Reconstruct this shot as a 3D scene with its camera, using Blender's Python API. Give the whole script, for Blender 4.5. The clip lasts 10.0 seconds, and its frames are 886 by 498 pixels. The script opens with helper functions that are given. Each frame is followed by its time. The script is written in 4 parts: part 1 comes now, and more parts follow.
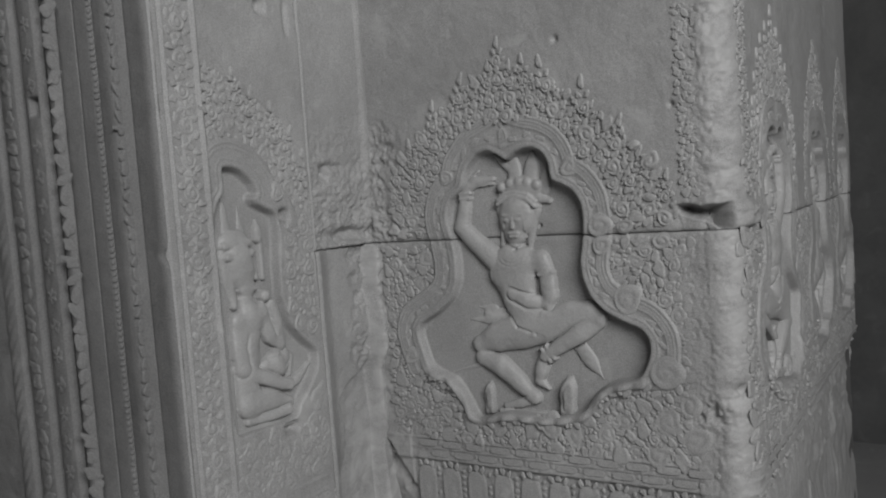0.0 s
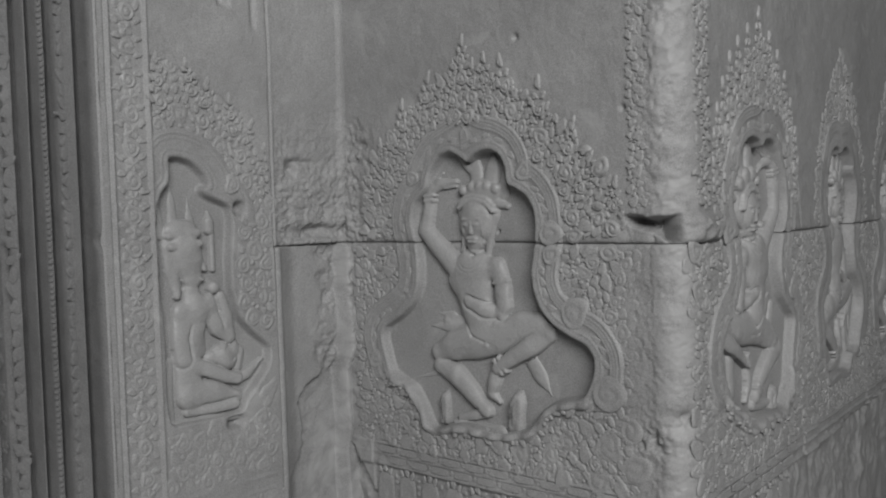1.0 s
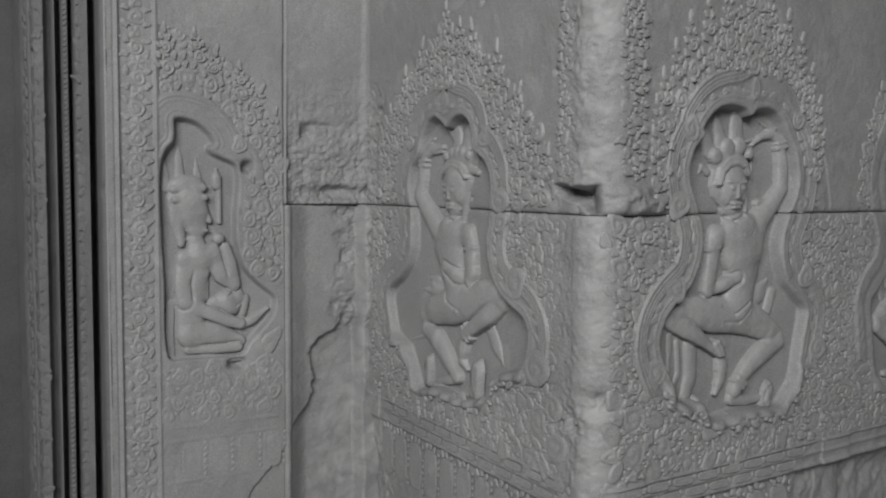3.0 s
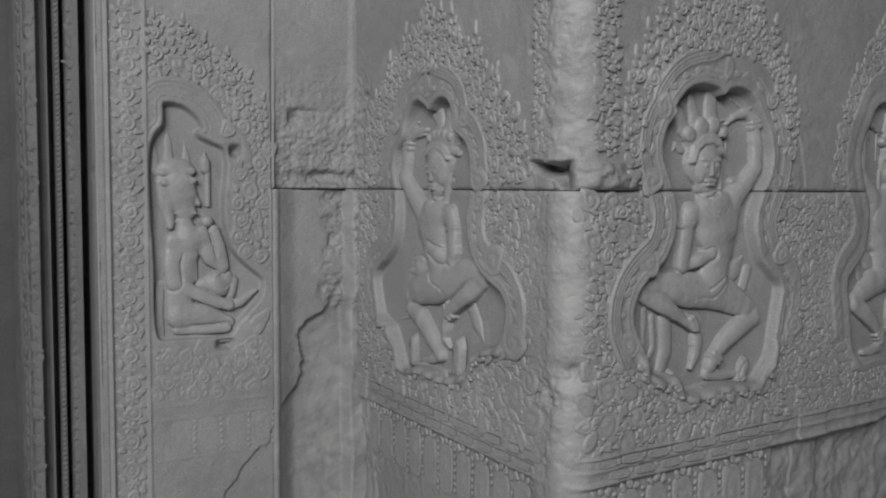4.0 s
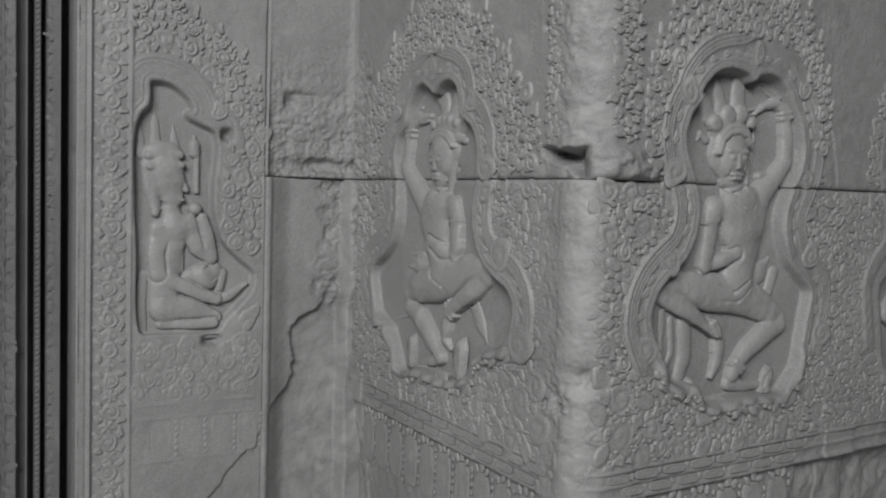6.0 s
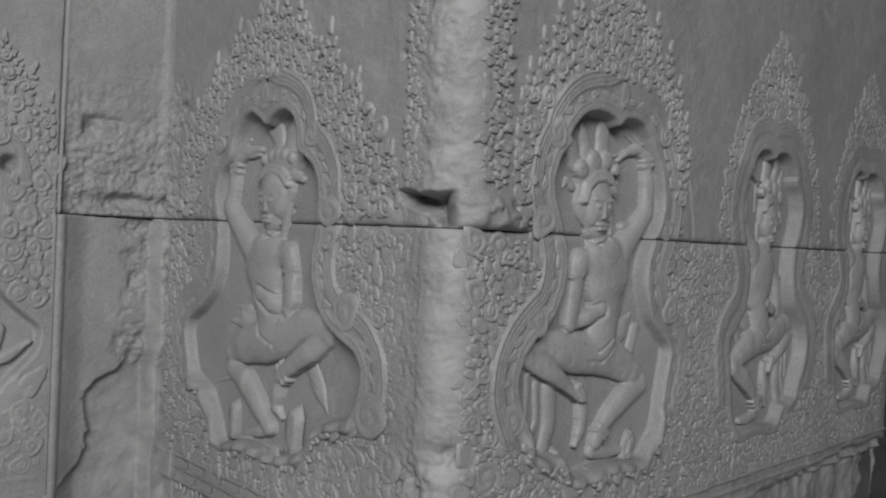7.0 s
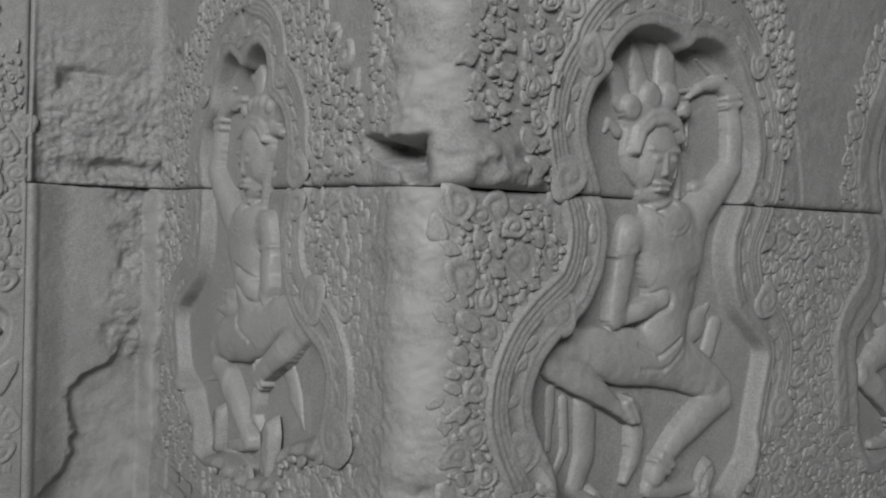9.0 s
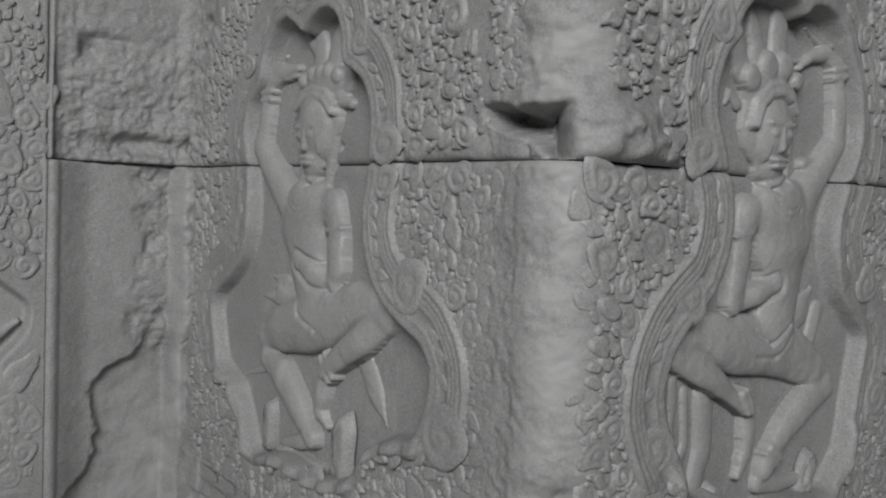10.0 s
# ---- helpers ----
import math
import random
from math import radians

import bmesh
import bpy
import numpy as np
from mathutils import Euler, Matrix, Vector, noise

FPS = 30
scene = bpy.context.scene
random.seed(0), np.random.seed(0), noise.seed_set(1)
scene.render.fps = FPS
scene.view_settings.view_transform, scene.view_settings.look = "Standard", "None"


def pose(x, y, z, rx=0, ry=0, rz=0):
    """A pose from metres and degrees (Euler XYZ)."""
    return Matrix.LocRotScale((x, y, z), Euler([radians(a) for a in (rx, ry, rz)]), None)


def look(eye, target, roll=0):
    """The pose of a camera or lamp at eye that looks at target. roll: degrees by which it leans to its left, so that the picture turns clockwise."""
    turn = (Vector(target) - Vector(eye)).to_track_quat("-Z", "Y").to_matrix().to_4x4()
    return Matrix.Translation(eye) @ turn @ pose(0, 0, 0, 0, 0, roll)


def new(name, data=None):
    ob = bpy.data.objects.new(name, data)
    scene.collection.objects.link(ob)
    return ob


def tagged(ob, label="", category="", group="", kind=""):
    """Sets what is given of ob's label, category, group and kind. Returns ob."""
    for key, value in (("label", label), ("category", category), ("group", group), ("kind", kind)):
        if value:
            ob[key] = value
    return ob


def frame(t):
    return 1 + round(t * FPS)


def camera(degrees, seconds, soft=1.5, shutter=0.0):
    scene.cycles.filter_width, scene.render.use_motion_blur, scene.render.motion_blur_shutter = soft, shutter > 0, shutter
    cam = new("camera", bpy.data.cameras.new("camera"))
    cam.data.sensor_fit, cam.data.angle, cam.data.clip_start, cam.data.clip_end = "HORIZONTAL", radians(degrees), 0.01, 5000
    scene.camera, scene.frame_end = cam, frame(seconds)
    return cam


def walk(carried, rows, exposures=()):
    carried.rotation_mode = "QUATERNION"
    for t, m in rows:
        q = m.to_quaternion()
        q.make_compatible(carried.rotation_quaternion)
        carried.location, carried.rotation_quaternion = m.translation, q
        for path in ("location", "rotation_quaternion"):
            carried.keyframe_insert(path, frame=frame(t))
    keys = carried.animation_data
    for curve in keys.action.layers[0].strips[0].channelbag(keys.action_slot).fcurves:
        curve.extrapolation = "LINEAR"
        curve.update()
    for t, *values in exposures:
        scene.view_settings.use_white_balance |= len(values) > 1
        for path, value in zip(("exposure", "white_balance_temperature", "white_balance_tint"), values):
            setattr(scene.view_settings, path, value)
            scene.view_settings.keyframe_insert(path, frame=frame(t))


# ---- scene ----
cam = camera(52.0, 10.0, soft=2.0)
PATH = [
    (0, (-1.371, -0.399, 1.342), (0.292, 0.704, 1.211), -4.3),
    (0.5, (-1.316, -0.521, 1.317), (0.304, 0.649, 1.224), -3.9),
    (1, (-1.163, -0.597, 1.312), (0.336, 0.723, 1.218), -1.7),
    (1.5, (-0.976, -0.707, 1.329), (0.364, 0.776, 1.256), 0.2),
    (2, (-0.872, -0.804, 1.331), (0.372, 0.76, 1.24), 0.1),
    (2.5, (-0.835, -0.89, 1.316), (0.279, 0.765, 1.175), 2.0),
    (2.7, (-0.809, -0.909, 1.306), (0.235, 0.791, 1.159), 0.6),
    (4, (-0.773, -0.975, 1.252), (0.246, 0.741, 1.119), 0.3),
    (4.5, (-0.753, -1.01, 1.252), (0.282, 0.696, 1.118), 0.3),
    (5, (-0.729, -1.029, 1.239), (0.281, 0.692, 1.109), 0.8),
    (5.2, (-0.724, -1.024, 1.231), (0.249, 0.718, 1.097), 1.3),
    (6.3, (-0.715, -0.816, 1.224), (0.359, 0.869, 1.134), 2.2),
    (6.5, (-0.71, -0.772, 1.232), (0.478, 0.835, 1.163), 2.0),
    (7, (-0.672, -0.724, 1.238), (0.686, 0.744, 1.216), 2.6),
    (7.5, (-0.517, -0.778, 1.209), (0.662, 0.837, 1.161), 1.2),
    (8, (-0.321, -0.857, 1.243), (0.607, 0.914, 1.187), 1.4),
    (8.5, (-0.289, -0.827, 1.237), (0.555, 0.986, 1.209), 1.7),
    (9, (-0.381, -0.605, 1.227), (0.733, 1.054, 1.155), 2.2),
    (9.5, (-0.44, -0.461, 1.241), (0.797, 1.107, 1.143), 2.9),
    (10, (-0.458, -0.466, 1.217), (0.762, 1.115, 1.114), 2.2),
]
walk(cam, [(t, look(eye, target, roll)) for t, eye, target, roll in PATH])

# ---- light ----
scene.view_settings.exposure = -0.03
world = bpy.data.worlds.new("sky")
scene.world = world
world.use_nodes = True
sky = world.node_tree.nodes.new("ShaderNodeTexSky")
sky.sky_type, sky.sun_disc = "NISHITA", False
sky.sun_elevation, sky.sun_rotation = radians(40), radians(225)
world.node_tree.links.new(sky.outputs[0], world.node_tree.nodes["Background"].inputs[0])
world.node_tree.nodes["Background"].inputs[1].default_value = 0.08


def opening_light(place, target, wide, high, watts):
    lamp = bpy.data.lights.new("daylight", "AREA")
    lamp.shape, lamp.size, lamp.size_y, lamp.energy = "RECTANGLE", wide, high, watts
    ob = new("daylight", lamp)
    ob.matrix_world = look(place, target)
    return ob


# daylight that enters by the two high openings in the walls behind the camera
opening_light((-2.95, -2.25, 2.85), (0, 0, 1.1), 1.0, 1.0, 66)
opening_light((-2.25, -2.95, 2.85), (0, 0, 1.1), 1.0, 1.0, 77)


# ---- materials ----
def stone(name, dark, light, rough=0.62, grain=1.0, rubbed_lit=0.0):
    m = bpy.data.materials.new(name)
    m.use_nodes = True
    n, l = m.node_tree.nodes, m.node_tree.links
    bsdf = n["Principled BSDF"]
    geo = n.new("ShaderNodeNewGeometry")

    def cloud(scale, detail, low, high, distort=0.0):
        t = n.new("ShaderNodeTexNoise")
        t.inputs["Scale"].default_value, t.inputs["Detail"].default_value = scale, detail
        t.inputs["Distortion"].default_value = distort
        l.new(geo.outputs["Position"], t.inputs["Vector"])
        r = n.new("ShaderNodeMapRange")
        r.inputs["From Min"].default_value, r.inputs["From Max"].default_value = low, high
        l.new(t.outputs["Fac"], r.inputs["Value"])
        return r.outputs[0], t.outputs["Fac"]

    def mixed(fac, a, b):
        x = n.new("ShaderNodeMix")
        x.data_type = "RGBA"
        l.new(fac, x.inputs["Factor"])
        for value, socket in ((a, x.inputs[6]), (b, x.inputs[7])):
            if isinstance(value, float):
                socket.default_value = (value, value * 0.995, value * 0.985, 1)
            else:
                l.new(value, socket)
        return x.outputs[2]

    big, _ = cloud(5.0, 4, 0.32, 0.7, 0.4)
    mid, _ = cloud(34.0, 7, 0.36, 0.66, 0.3)
    fine, raw = cloud(420.0, 3, 0.3, 0.72)
    stain, _ = cloud(13.0, 6, 0.60, 0.72, 0.8)
    c1 = mixed(big, dark, light)
    c2 = mixed(mid, dark * 1.12, light * 0.92)
    blend = n.new("ShaderNodeMix")
    blend.data_type = "RGBA"
    blend.inputs["Factor"].default_value = 0.45
    l.new(c1, blend.inputs[6])
    l.new(c2, blend.inputs[7])
    grainy = n.new("ShaderNodeMix")
    grainy.data_type, grainy.blend_type = "RGBA", "OVERLAY"
    grainy.inputs["Factor"].default_value = 0.18 * grain
    l.new(blend.outputs[2], grainy.inputs[6])
    l.new(fine, grainy.inputs[7])
    spots = n.new("ShaderNodeMath")
    spots.operation = "MULTIPLY"
    spots.inputs[1].default_value = 0.35
    l.new(stain, spots.inputs[0])
    worn = mixed(spots.outputs[0], grainy.outputs[2], min(light * 1.35, 0.7))
    if rubbed_lit:
        # stone worn pale along the pier's arris and where the inner corner is broken
        # the light that arris and inner fillet catch is painted in as well
        flat = n.new("ShaderNodeVectorMath")
        flat.operation = "MULTIPLY"
        flat.inputs[1].default_value = (1, 1, 0)
        l.new(geo.outputs["Position"], flat.inputs[0])
        height = n.new("ShaderNodeSeparateXYZ")
        l.new(geo.outputs["Position"], height.inputs[0])
        both = None
        for x, y, near, far, bottom, top in ((-0.004, -0.014, 0.006, 0.046, 8.0, 9.0), (-0.008, 0.664, 0.010, 0.026, 1.235, 1.25), (-0.030, 0.690, 0.060, 0.095, 0.90, 1.00)):
            gap = n.new("ShaderNodeVectorMath")
            gap.operation = "DISTANCE"
            gap.inputs[1].default_value = (x, y, 0)
            l.new(flat.outputs[0], gap.inputs[0])
            fade = n.new("ShaderNodeMapRange")
            fade.inputs["From Min"].default_value, fade.inputs["From Max"].default_value = far, near
            l.new(gap.outputs["Value"], fade.inputs["Value"])
            under = n.new("ShaderNodeMapRange")
            under.inputs["From Min"].default_value, under.inputs["From Max"].default_value = top, bottom
            l.new(height.outputs["Z"], under.inputs["Value"])
            here = n.new("ShaderNodeMath")
            here.operation = "MULTIPLY"
            l.new(fade.outputs[0], here.inputs[0])
            l.new(under.outputs[0], here.inputs[1])
            if both is None:
                both = here
                continue
            larger = n.new("ShaderNodeMath")
            larger.operation = "MAXIMUM"
            l.new(both.outputs[0], larger.inputs[0])
            l.new(here.outputs[0], larger.inputs[1])
            both = larger
        patchy, _ = cloud(24.0, 8, 0.38, 0.60, 0.8)
        some = n.new("ShaderNodeMath")
        some.operation = "MULTIPLY"
        l.new(both.outputs[0], some.inputs[0])
        l.new(patchy, some.inputs[1])
        worn = mixed(some.outputs[0], worn, rubbed_lit)
    l.new(worn, bsdf.inputs["Base Color"])
    r = n.new("ShaderNodeMapRange")
    r.inputs["To Min"].default_value, r.inputs["To Max"].default_value = rough - 0.1, rough + 0.12
    l.new(mid, r.inputs["Value"])
    l.new(r.outputs[0], bsdf.inputs["Roughness"])
    bsdf.inputs["Specular IOR Level"].default_value = 0.45
    bump = n.new("ShaderNodeBump")
    bump.inputs["Strength"].default_value, bump.inputs["Distance"].default_value = 0.25 * grain, 0.0010
    l.new(raw, bump.inputs["Height"])
    _, pits = cloud(110.0, 5, 0.3, 0.7)
    bump2 = n.new("ShaderNodeBump")
    bump2.inputs["Strength"].default_value, bump2.inputs["Distance"].default_value = 0.30 * grain, 0.003
    l.new(pits, bump2.inputs["Height"])
    l.new(bump2.outputs[0], bump.inputs["Normal"])
    l.new(bump.outputs[0], bsdf.inputs["Normal"])
    return m


SANDSTONE = stone("grey_sandstone", 0.24, 0.34, rubbed_lit=0.36)
CARVED = stone("carved_sandstone", 0.26, 0.36, 0.56)
# darker copy of the sandstone: the jamb's shade is put into its colour
JAMB_SHADE = stone("shaded_sandstone", 0.12, 0.19, 0.7)
FIGURE = stone("polished_sandstone", 0.28, 0.38, 0.5, 0.6)
# near black so that the added walls throw back little light
DIMMED = stone("dimmed_masonry", 0.07, 0.13, 0.8)
PAVING = stone("paving_stone", 0.26, 0.34, 0.75)


# ---- shape tools ----
def lattice(i, j, seed):
    i, j = i.astype(np.int64), j.astype(np.int64)
    k = (i * 374761393 + j * 668265263 + seed * 1442695041) & 0xFFFFFFFF
    k = ((k ^ (k >> 13)) * 1274126177) & 0xFFFFFFFF
    return ((k ^ (k >> 16)) & 0xFFFF) / 65535.0


def cells(x, y, seed):
    """Smooth value noise, 0 to 1."""
    i, j = np.floor(x), np.floor(y)
    a, b = x - i, y - j
    a, b = a * a * (3 - 2 * a), b * b * (3 - 2 * b)
    return ((lattice(i, j, seed) * (1 - a) + lattice(i + 1, j, seed) * a) * (1 - b)
            + (lattice(i, j + 1, seed) * (1 - a) + lattice(i + 1, j + 1, seed) * a) * b)


def rough(x, y, size, octaves=4, seed=1):
    """Fractal noise about 0, within -1 to 1; size: the largest grain in metres."""
    total, weight, norm = 0.0, 1.0, 0.0
    for o in range(octaves):
        total = total + weight * (cells(x / size + 17.3 * o, y / size - 9.1 * o, seed + o) * 2 - 1)
        norm += weight
        weight, size = weight * 0.5, size * 0.5
    return total / norm


def step(lo, hi, x):
    t = np.clip((x - lo) / (hi - lo), 0, 1)
    return t * t * (3 - 2 * t)


def ridge(x, centre, half):
    return np.clip(1 - ((x - centre) / half) ** 2, 0, 1)


def capsule(s, z, a, b, ra, rb=None):
    """Signed distance to a rounded bar from a to b."""
    rb = ra if rb is None else rb
    dx, dz = b[0] - a[0], b[1] - a[1]
    t = np.clip(((s - a[0]) * dx + (z - a[1]) * dz) / (dx * dx + dz * dz + 1e-12), 0, 1)
    return np.hypot(s - a[0] - t * dx, z - a[1] - t * dz) - (ra + (rb - ra) * t)


def mesh_object(name, verts, faces, material, parent=None, label="", smooth=True):
    me = bpy.data.meshes.new(name)
    me.from_pydata(verts, [], faces)
    me.materials.append(material)
    if smooth:
        me.polygons.foreach_set("use_smooth", [True] * len(me.polygons))
    me.update()
    ob = new(name, me)
    ob.parent = parent
    if label:
        tagged(ob, label)
    return ob


def grid_mesh(name, places, material, keep=None):
    """A mesh from a rows x columns x 3 array; keep: which cells get a face."""
    rows, cols = places.shape[:2]
    n = np.arange(rows * cols).reshape(rows, cols)
    quads = np.stack([n[:-1, :-1], n[:-1, 1:], n[1:, 1:], n[1:, :-1]], -1)
    quads = quads[keep] if keep is not None else quads.reshape(-1, 4)
    used = np.unique(quads)
    remap = np.zeros(rows * cols, np.int64)
    remap[used] = np.arange(len(used))
    quads, verts = remap[quads], places.reshape(-1, 3)[used]
    me = bpy.data.meshes.new(name)
    me.vertices.add(len(verts))
    me.vertices.foreach_set("co", verts.astype(np.float32).ravel())
    me.loops.add(len(quads) * 4)
    me.loops.foreach_set("vertex_index", quads.astype(np.int32).ravel())
    me.polygons.add(len(quads))
    me.polygons.foreach_set("loop_start", np.arange(len(quads), dtype=np.int32) * 4)
    me.update(calc_edges=True)
    me.polygons.foreach_set("use_smooth", np.ones(len(quads), bool))
    me.materials.append(material)
    me.validate()
    me.update()
    return me


class Face:
    """A wall face unrolled: s runs along the wall, z up; at() lays (s, z, out) into the world."""

    def __init__(self, plan):
        self.plan = plan

    def at(self, s, z, out):
        x, y, nx, ny = self.plan(s)
        return np.stack([x + nx * out, y + ny * out, z + 0 * s], -1)

    def matrix(self, s, z, out, size, turn):
        x, y, nx, ny = (float(v) for v in self.plan(np.array(float(s))))
        side = Vector((-ny, nx, 0))
        basis = Matrix((side, (0, 0, 1), (nx, ny, 0))).transposed().to_4x4()
        return Matrix.Translation((x + nx * out, y + ny * out, z)) @ basis @ pose(0, 0, 0, 0, 0, turn) @ Matrix.Diagonal((*size, 1))


def stone_block(face, s, z, height, parent, label, material=SANDSTONE):
    """One stone: a carved front with its sides turned in by 10 cm."""
    S, Z = np.meshgrid(s, z)
    H = height(S, Z)
    P = face.at(S, Z, H)
    rim = face.at(S, Z, H * 0 - 0.10)
    full = np.empty((len(z) + 2, len(s) + 2, 3))
    full[1:-1, 1:-1] = P
    full[0, 1:-1], full[-1, 1:-1] = rim[0], rim[-1]
    full[1:-1, 0], full[1:-1, -1] = rim[:, 0], rim[:, -1]
    full[0, 0], full[0, -1], full[-1, 0], full[-1, -1] = rim[0, 0], rim[0, -1], rim[-1, 0], rim[-1, -1]
    ob = new("stone_block", grid_mesh("stone_block", full, material))
    ob.parent = parent
    return tagged(ob, label)


def empty(name, label, category, kind="", group=""):
    ob = new(name)
    ob.empty_display_size = 0.1
    return tagged(ob, label, category, group, kind)


def box(name, lo, hi, material, bevel=0.0):
    bm = bmesh.new()
    bmesh.ops.create_cube(bm, size=1)
    for v in bm.verts:
        v.co = [lo[i] + (v.co[i] + 0.5) * (hi[i] - lo[i]) for i in range(3)]
    if bevel:
        bmesh.ops.bevel(bm, geom=bm.edges[:], offset=bevel, segments=2, affect="EDGES")
    me = bpy.data.meshes.new(name)
    bm.to_mesh(me)
    bm.free()
    me.materials.append(material)
    return new(name, me)


# ---- the pier: s < 0 is the side that faces west, s > 0 the side that faces south ----
JOINT = 1.25
BEND = 0.028


def pier_plan(s):
    turn = np.clip((s + BEND) / (2 * BEND), 0, 1) * (np.pi / 2)
    x = np.where(s > BEND, s, np.where(s < -BEND, 0, BEND - BEND * np.cos(turn)))
    y = np.where(s > BEND, 0, np.where(s < -BEND, -s, BEND - BEND * np.sin(turn)))
    nx, ny = -np.cos(turn), -np.sin(turn)
    # the south side leans back a little along its length
    w = turn / (np.pi / 2)
    proud = (0.014 - 0.018 * np.clip(-s, 0, 0.62)) * (1 - w) + (0.028 - 0.050 * np.clip(s, 0, 2)) * w
    return x + nx * proud, y + ny * proud, nx, ny


PIER = Face(pier_plan)
NICHE_DEPTH = 0.023


def niche_rise(s):
    """The back of a niche comes forward towards the side away from the arris."""
    return 0.0085 * np.where(s < 0, step(-0.36, -0.49, s), step(0.31, 0.41, s) * (s < 0.5))


class Outline:
    """The edge of a niche, drawn through its turning points and rounded; gives the distance from it, less than 0 inside."""

    def __init__(self, *corners, cell=0.0018, margin=0.22):
        p = np.array(corners)
        for share in (0.18, 0.25):
            q = np.roll(p, -1, 0)
            p = np.stack([p + share * (q - p), q - share * (q - p)], 1).reshape(-1, 2)
        self.cell, self.lo = cell, p.min(0) - margin
        n = np.ceil((p.max(0) + margin - self.lo) / cell).astype(int) + 2
        s, z = np.meshgrid(self.lo[0] + cell * np.arange(n[0]), self.lo[1] + cell * np.arange(n[1]))
        d, inside = np.full(s.shape, 9.0), np.zeros(s.shape, bool)
        for a, b in zip(p, np.roll(p, -1, 0)):
            d = np.minimum(d, capsule(s, z, a, b, 0.0))
            if a[1] != b[1]:
                inside ^= ((z < a[1]) != (z < b[1])) & (s < a[0] + (z - a[1]) / (b[1] - a[1]) * (b[0] - a[0]))
        self.field = np.where(inside, -d, d)

    def __call__(self, s, z):
        x = np.clip((s - self.lo[0]) / self.cell, 0, self.field.shape[1] - 1.001)
        y = np.clip((z - self.lo[1]) / self.cell, 0, self.field.shape[0] - 1.001)
        i, j = x.astype(int), y.astype(int)
        a, b, f = x - i, y - j, self.field
        return (f[j, i] * (1 - a) + f[j, i + 1] * a) * (1 - b) + (f[j + 1, i] * (1 - a) + f[j + 1, i + 1] * a) * b


niche_first = Outline(
    (-0.365, 1.383), (-0.351, 1.394), (-0.331, 1.401), (-0.312, 1.401), (-0.294, 1.392), (-0.283, 1.374), (-0.280, 1.343), (-0.262, 1.337), (-0.242, 1.325),
    (-0.229, 1.305), (-0.225, 1.279), (-0.230, 1.238), (-0.236, 1.205), (-0.233, 1.177), (-0.221, 1.147), (-0.196, 1.123), (-0.166, 1.108), (-0.137, 1.098),
    (-0.124, 1.080), (-0.124, 1.055), (-0.142, 1.016), (-0.192, 1.005), (-0.226, 0.985), (-0.244, 0.953), (-0.309, 0.938), (-0.403, 0.943), (-0.461, 0.920),
    (-0.477, 0.956), (-0.499, 0.993), (-0.556, 1.012), (-0.566, 1.043), (-0.577, 1.080), (-0.569, 1.098), (-0.531, 1.117), (-0.497, 1.143), (-0.481, 1.174),
    (-0.479, 1.213), (-0.487, 1.258), (-0.495, 1.288), (-0.486, 1.321), (-0.456, 1.341), (-0.448, 1.374), (-0.425, 1.398), (-0.400, 1.404), (-0.380, 1.394))
niche_second = Outline(
    (0.274, 1.403), (0.256, 1.406), (0.236, 1.407), (0.217, 1.403), (0.201, 1.394), (0.187, 1.380), (0.179, 1.370), (0.186, 1.366), (0.181, 1.357),
    (0.165, 1.344), (0.158, 1.328), (0.155, 1.310), (0.161, 1.287), (0.176, 1.260), (0.186, 1.233), (0.188, 1.207), (0.183, 1.178), (0.168, 1.151),
    (0.142, 1.133), (0.118, 1.112), (0.106, 1.090), (0.105, 1.068), (0.117, 1.039), (0.132, 1.018), (0.140, 0.993), (0.140, 0.989), (0.171, 0.976),
    (0.196, 0.981), (0.219, 0.944), (0.303, 0.955), (0.380, 0.946), (0.393, 0.964), (0.415, 0.989), (0.424, 1.043), (0.431, 1.075), (0.435, 1.101),
    (0.403, 1.125), (0.380, 1.145), (0.367, 1.180), (0.364, 1.212), (0.377, 1.245), (0.396, 1.276), (0.403, 1.306), (0.393, 1.343), (0.376, 1.364),
    (0.361, 1.388), (0.344, 1.402), (0.320, 1.407), (0.297, 1.403), (0.284, 1.392))


NARROW = 0.86
FAR_NICHES = (0.751, 1.165)


def niche_far(centre):
    """Like the second niche, mirrored and narrower."""
    return lambda s, z: niche_second(0.276 - (s - centre) / NARROW, z) * 0.9


NICHES = [niche_first, niche_second, *[niche_far(c) for c in FAR_NICHES]]


def frame_band(d, s, z):
    """The carved frame that runs round a niche, by the distance from its edge: a smooth rim, a sunk band for leaves, two cords and a rounded border."""
    h = 0.0022 * step(-0.001, 0.002, d) * step(0.0500, 0.0478, d)
    for at, half, high in ((0.0050, 0.0055, 0.0013), (0.0122, 0.0018, 0.0014), (0.0290, 0.0018, 0.0016), (0.0338, 0.0020, 0.0015), (0.0392, 0.0024, 0.0017), (0.0457, 0.0034, 0.0020)):
        h = h + high * ridge(d, at, half)
    return (h - 0.0014 * ridge(d, 0.0207, 0.0066) - 0.0022 * ridge(d, 0.0500, 0.0020)) * (0.85 + 0.35 * rough(s, z, 0.05, 3, 48))


def torana(s, z):
    """True inside the pointed, flame-edged surrounds above the joint."""
    def inside(c, half, rise):
        up = np.clip((z - JOINT) / rise, 0, 1)
        edge = half * (1 - up ** 2.2)
        return (np.abs(s - c) < edge) & (up < 1)
    return (inside(-0.362, 0.305, 0.335) & (s > -0.615)) | inside(0.287, 0.205, 0.36) | inside(0.751, 0.185, 0.35) | inside(1.165, 0.17, 0.35)


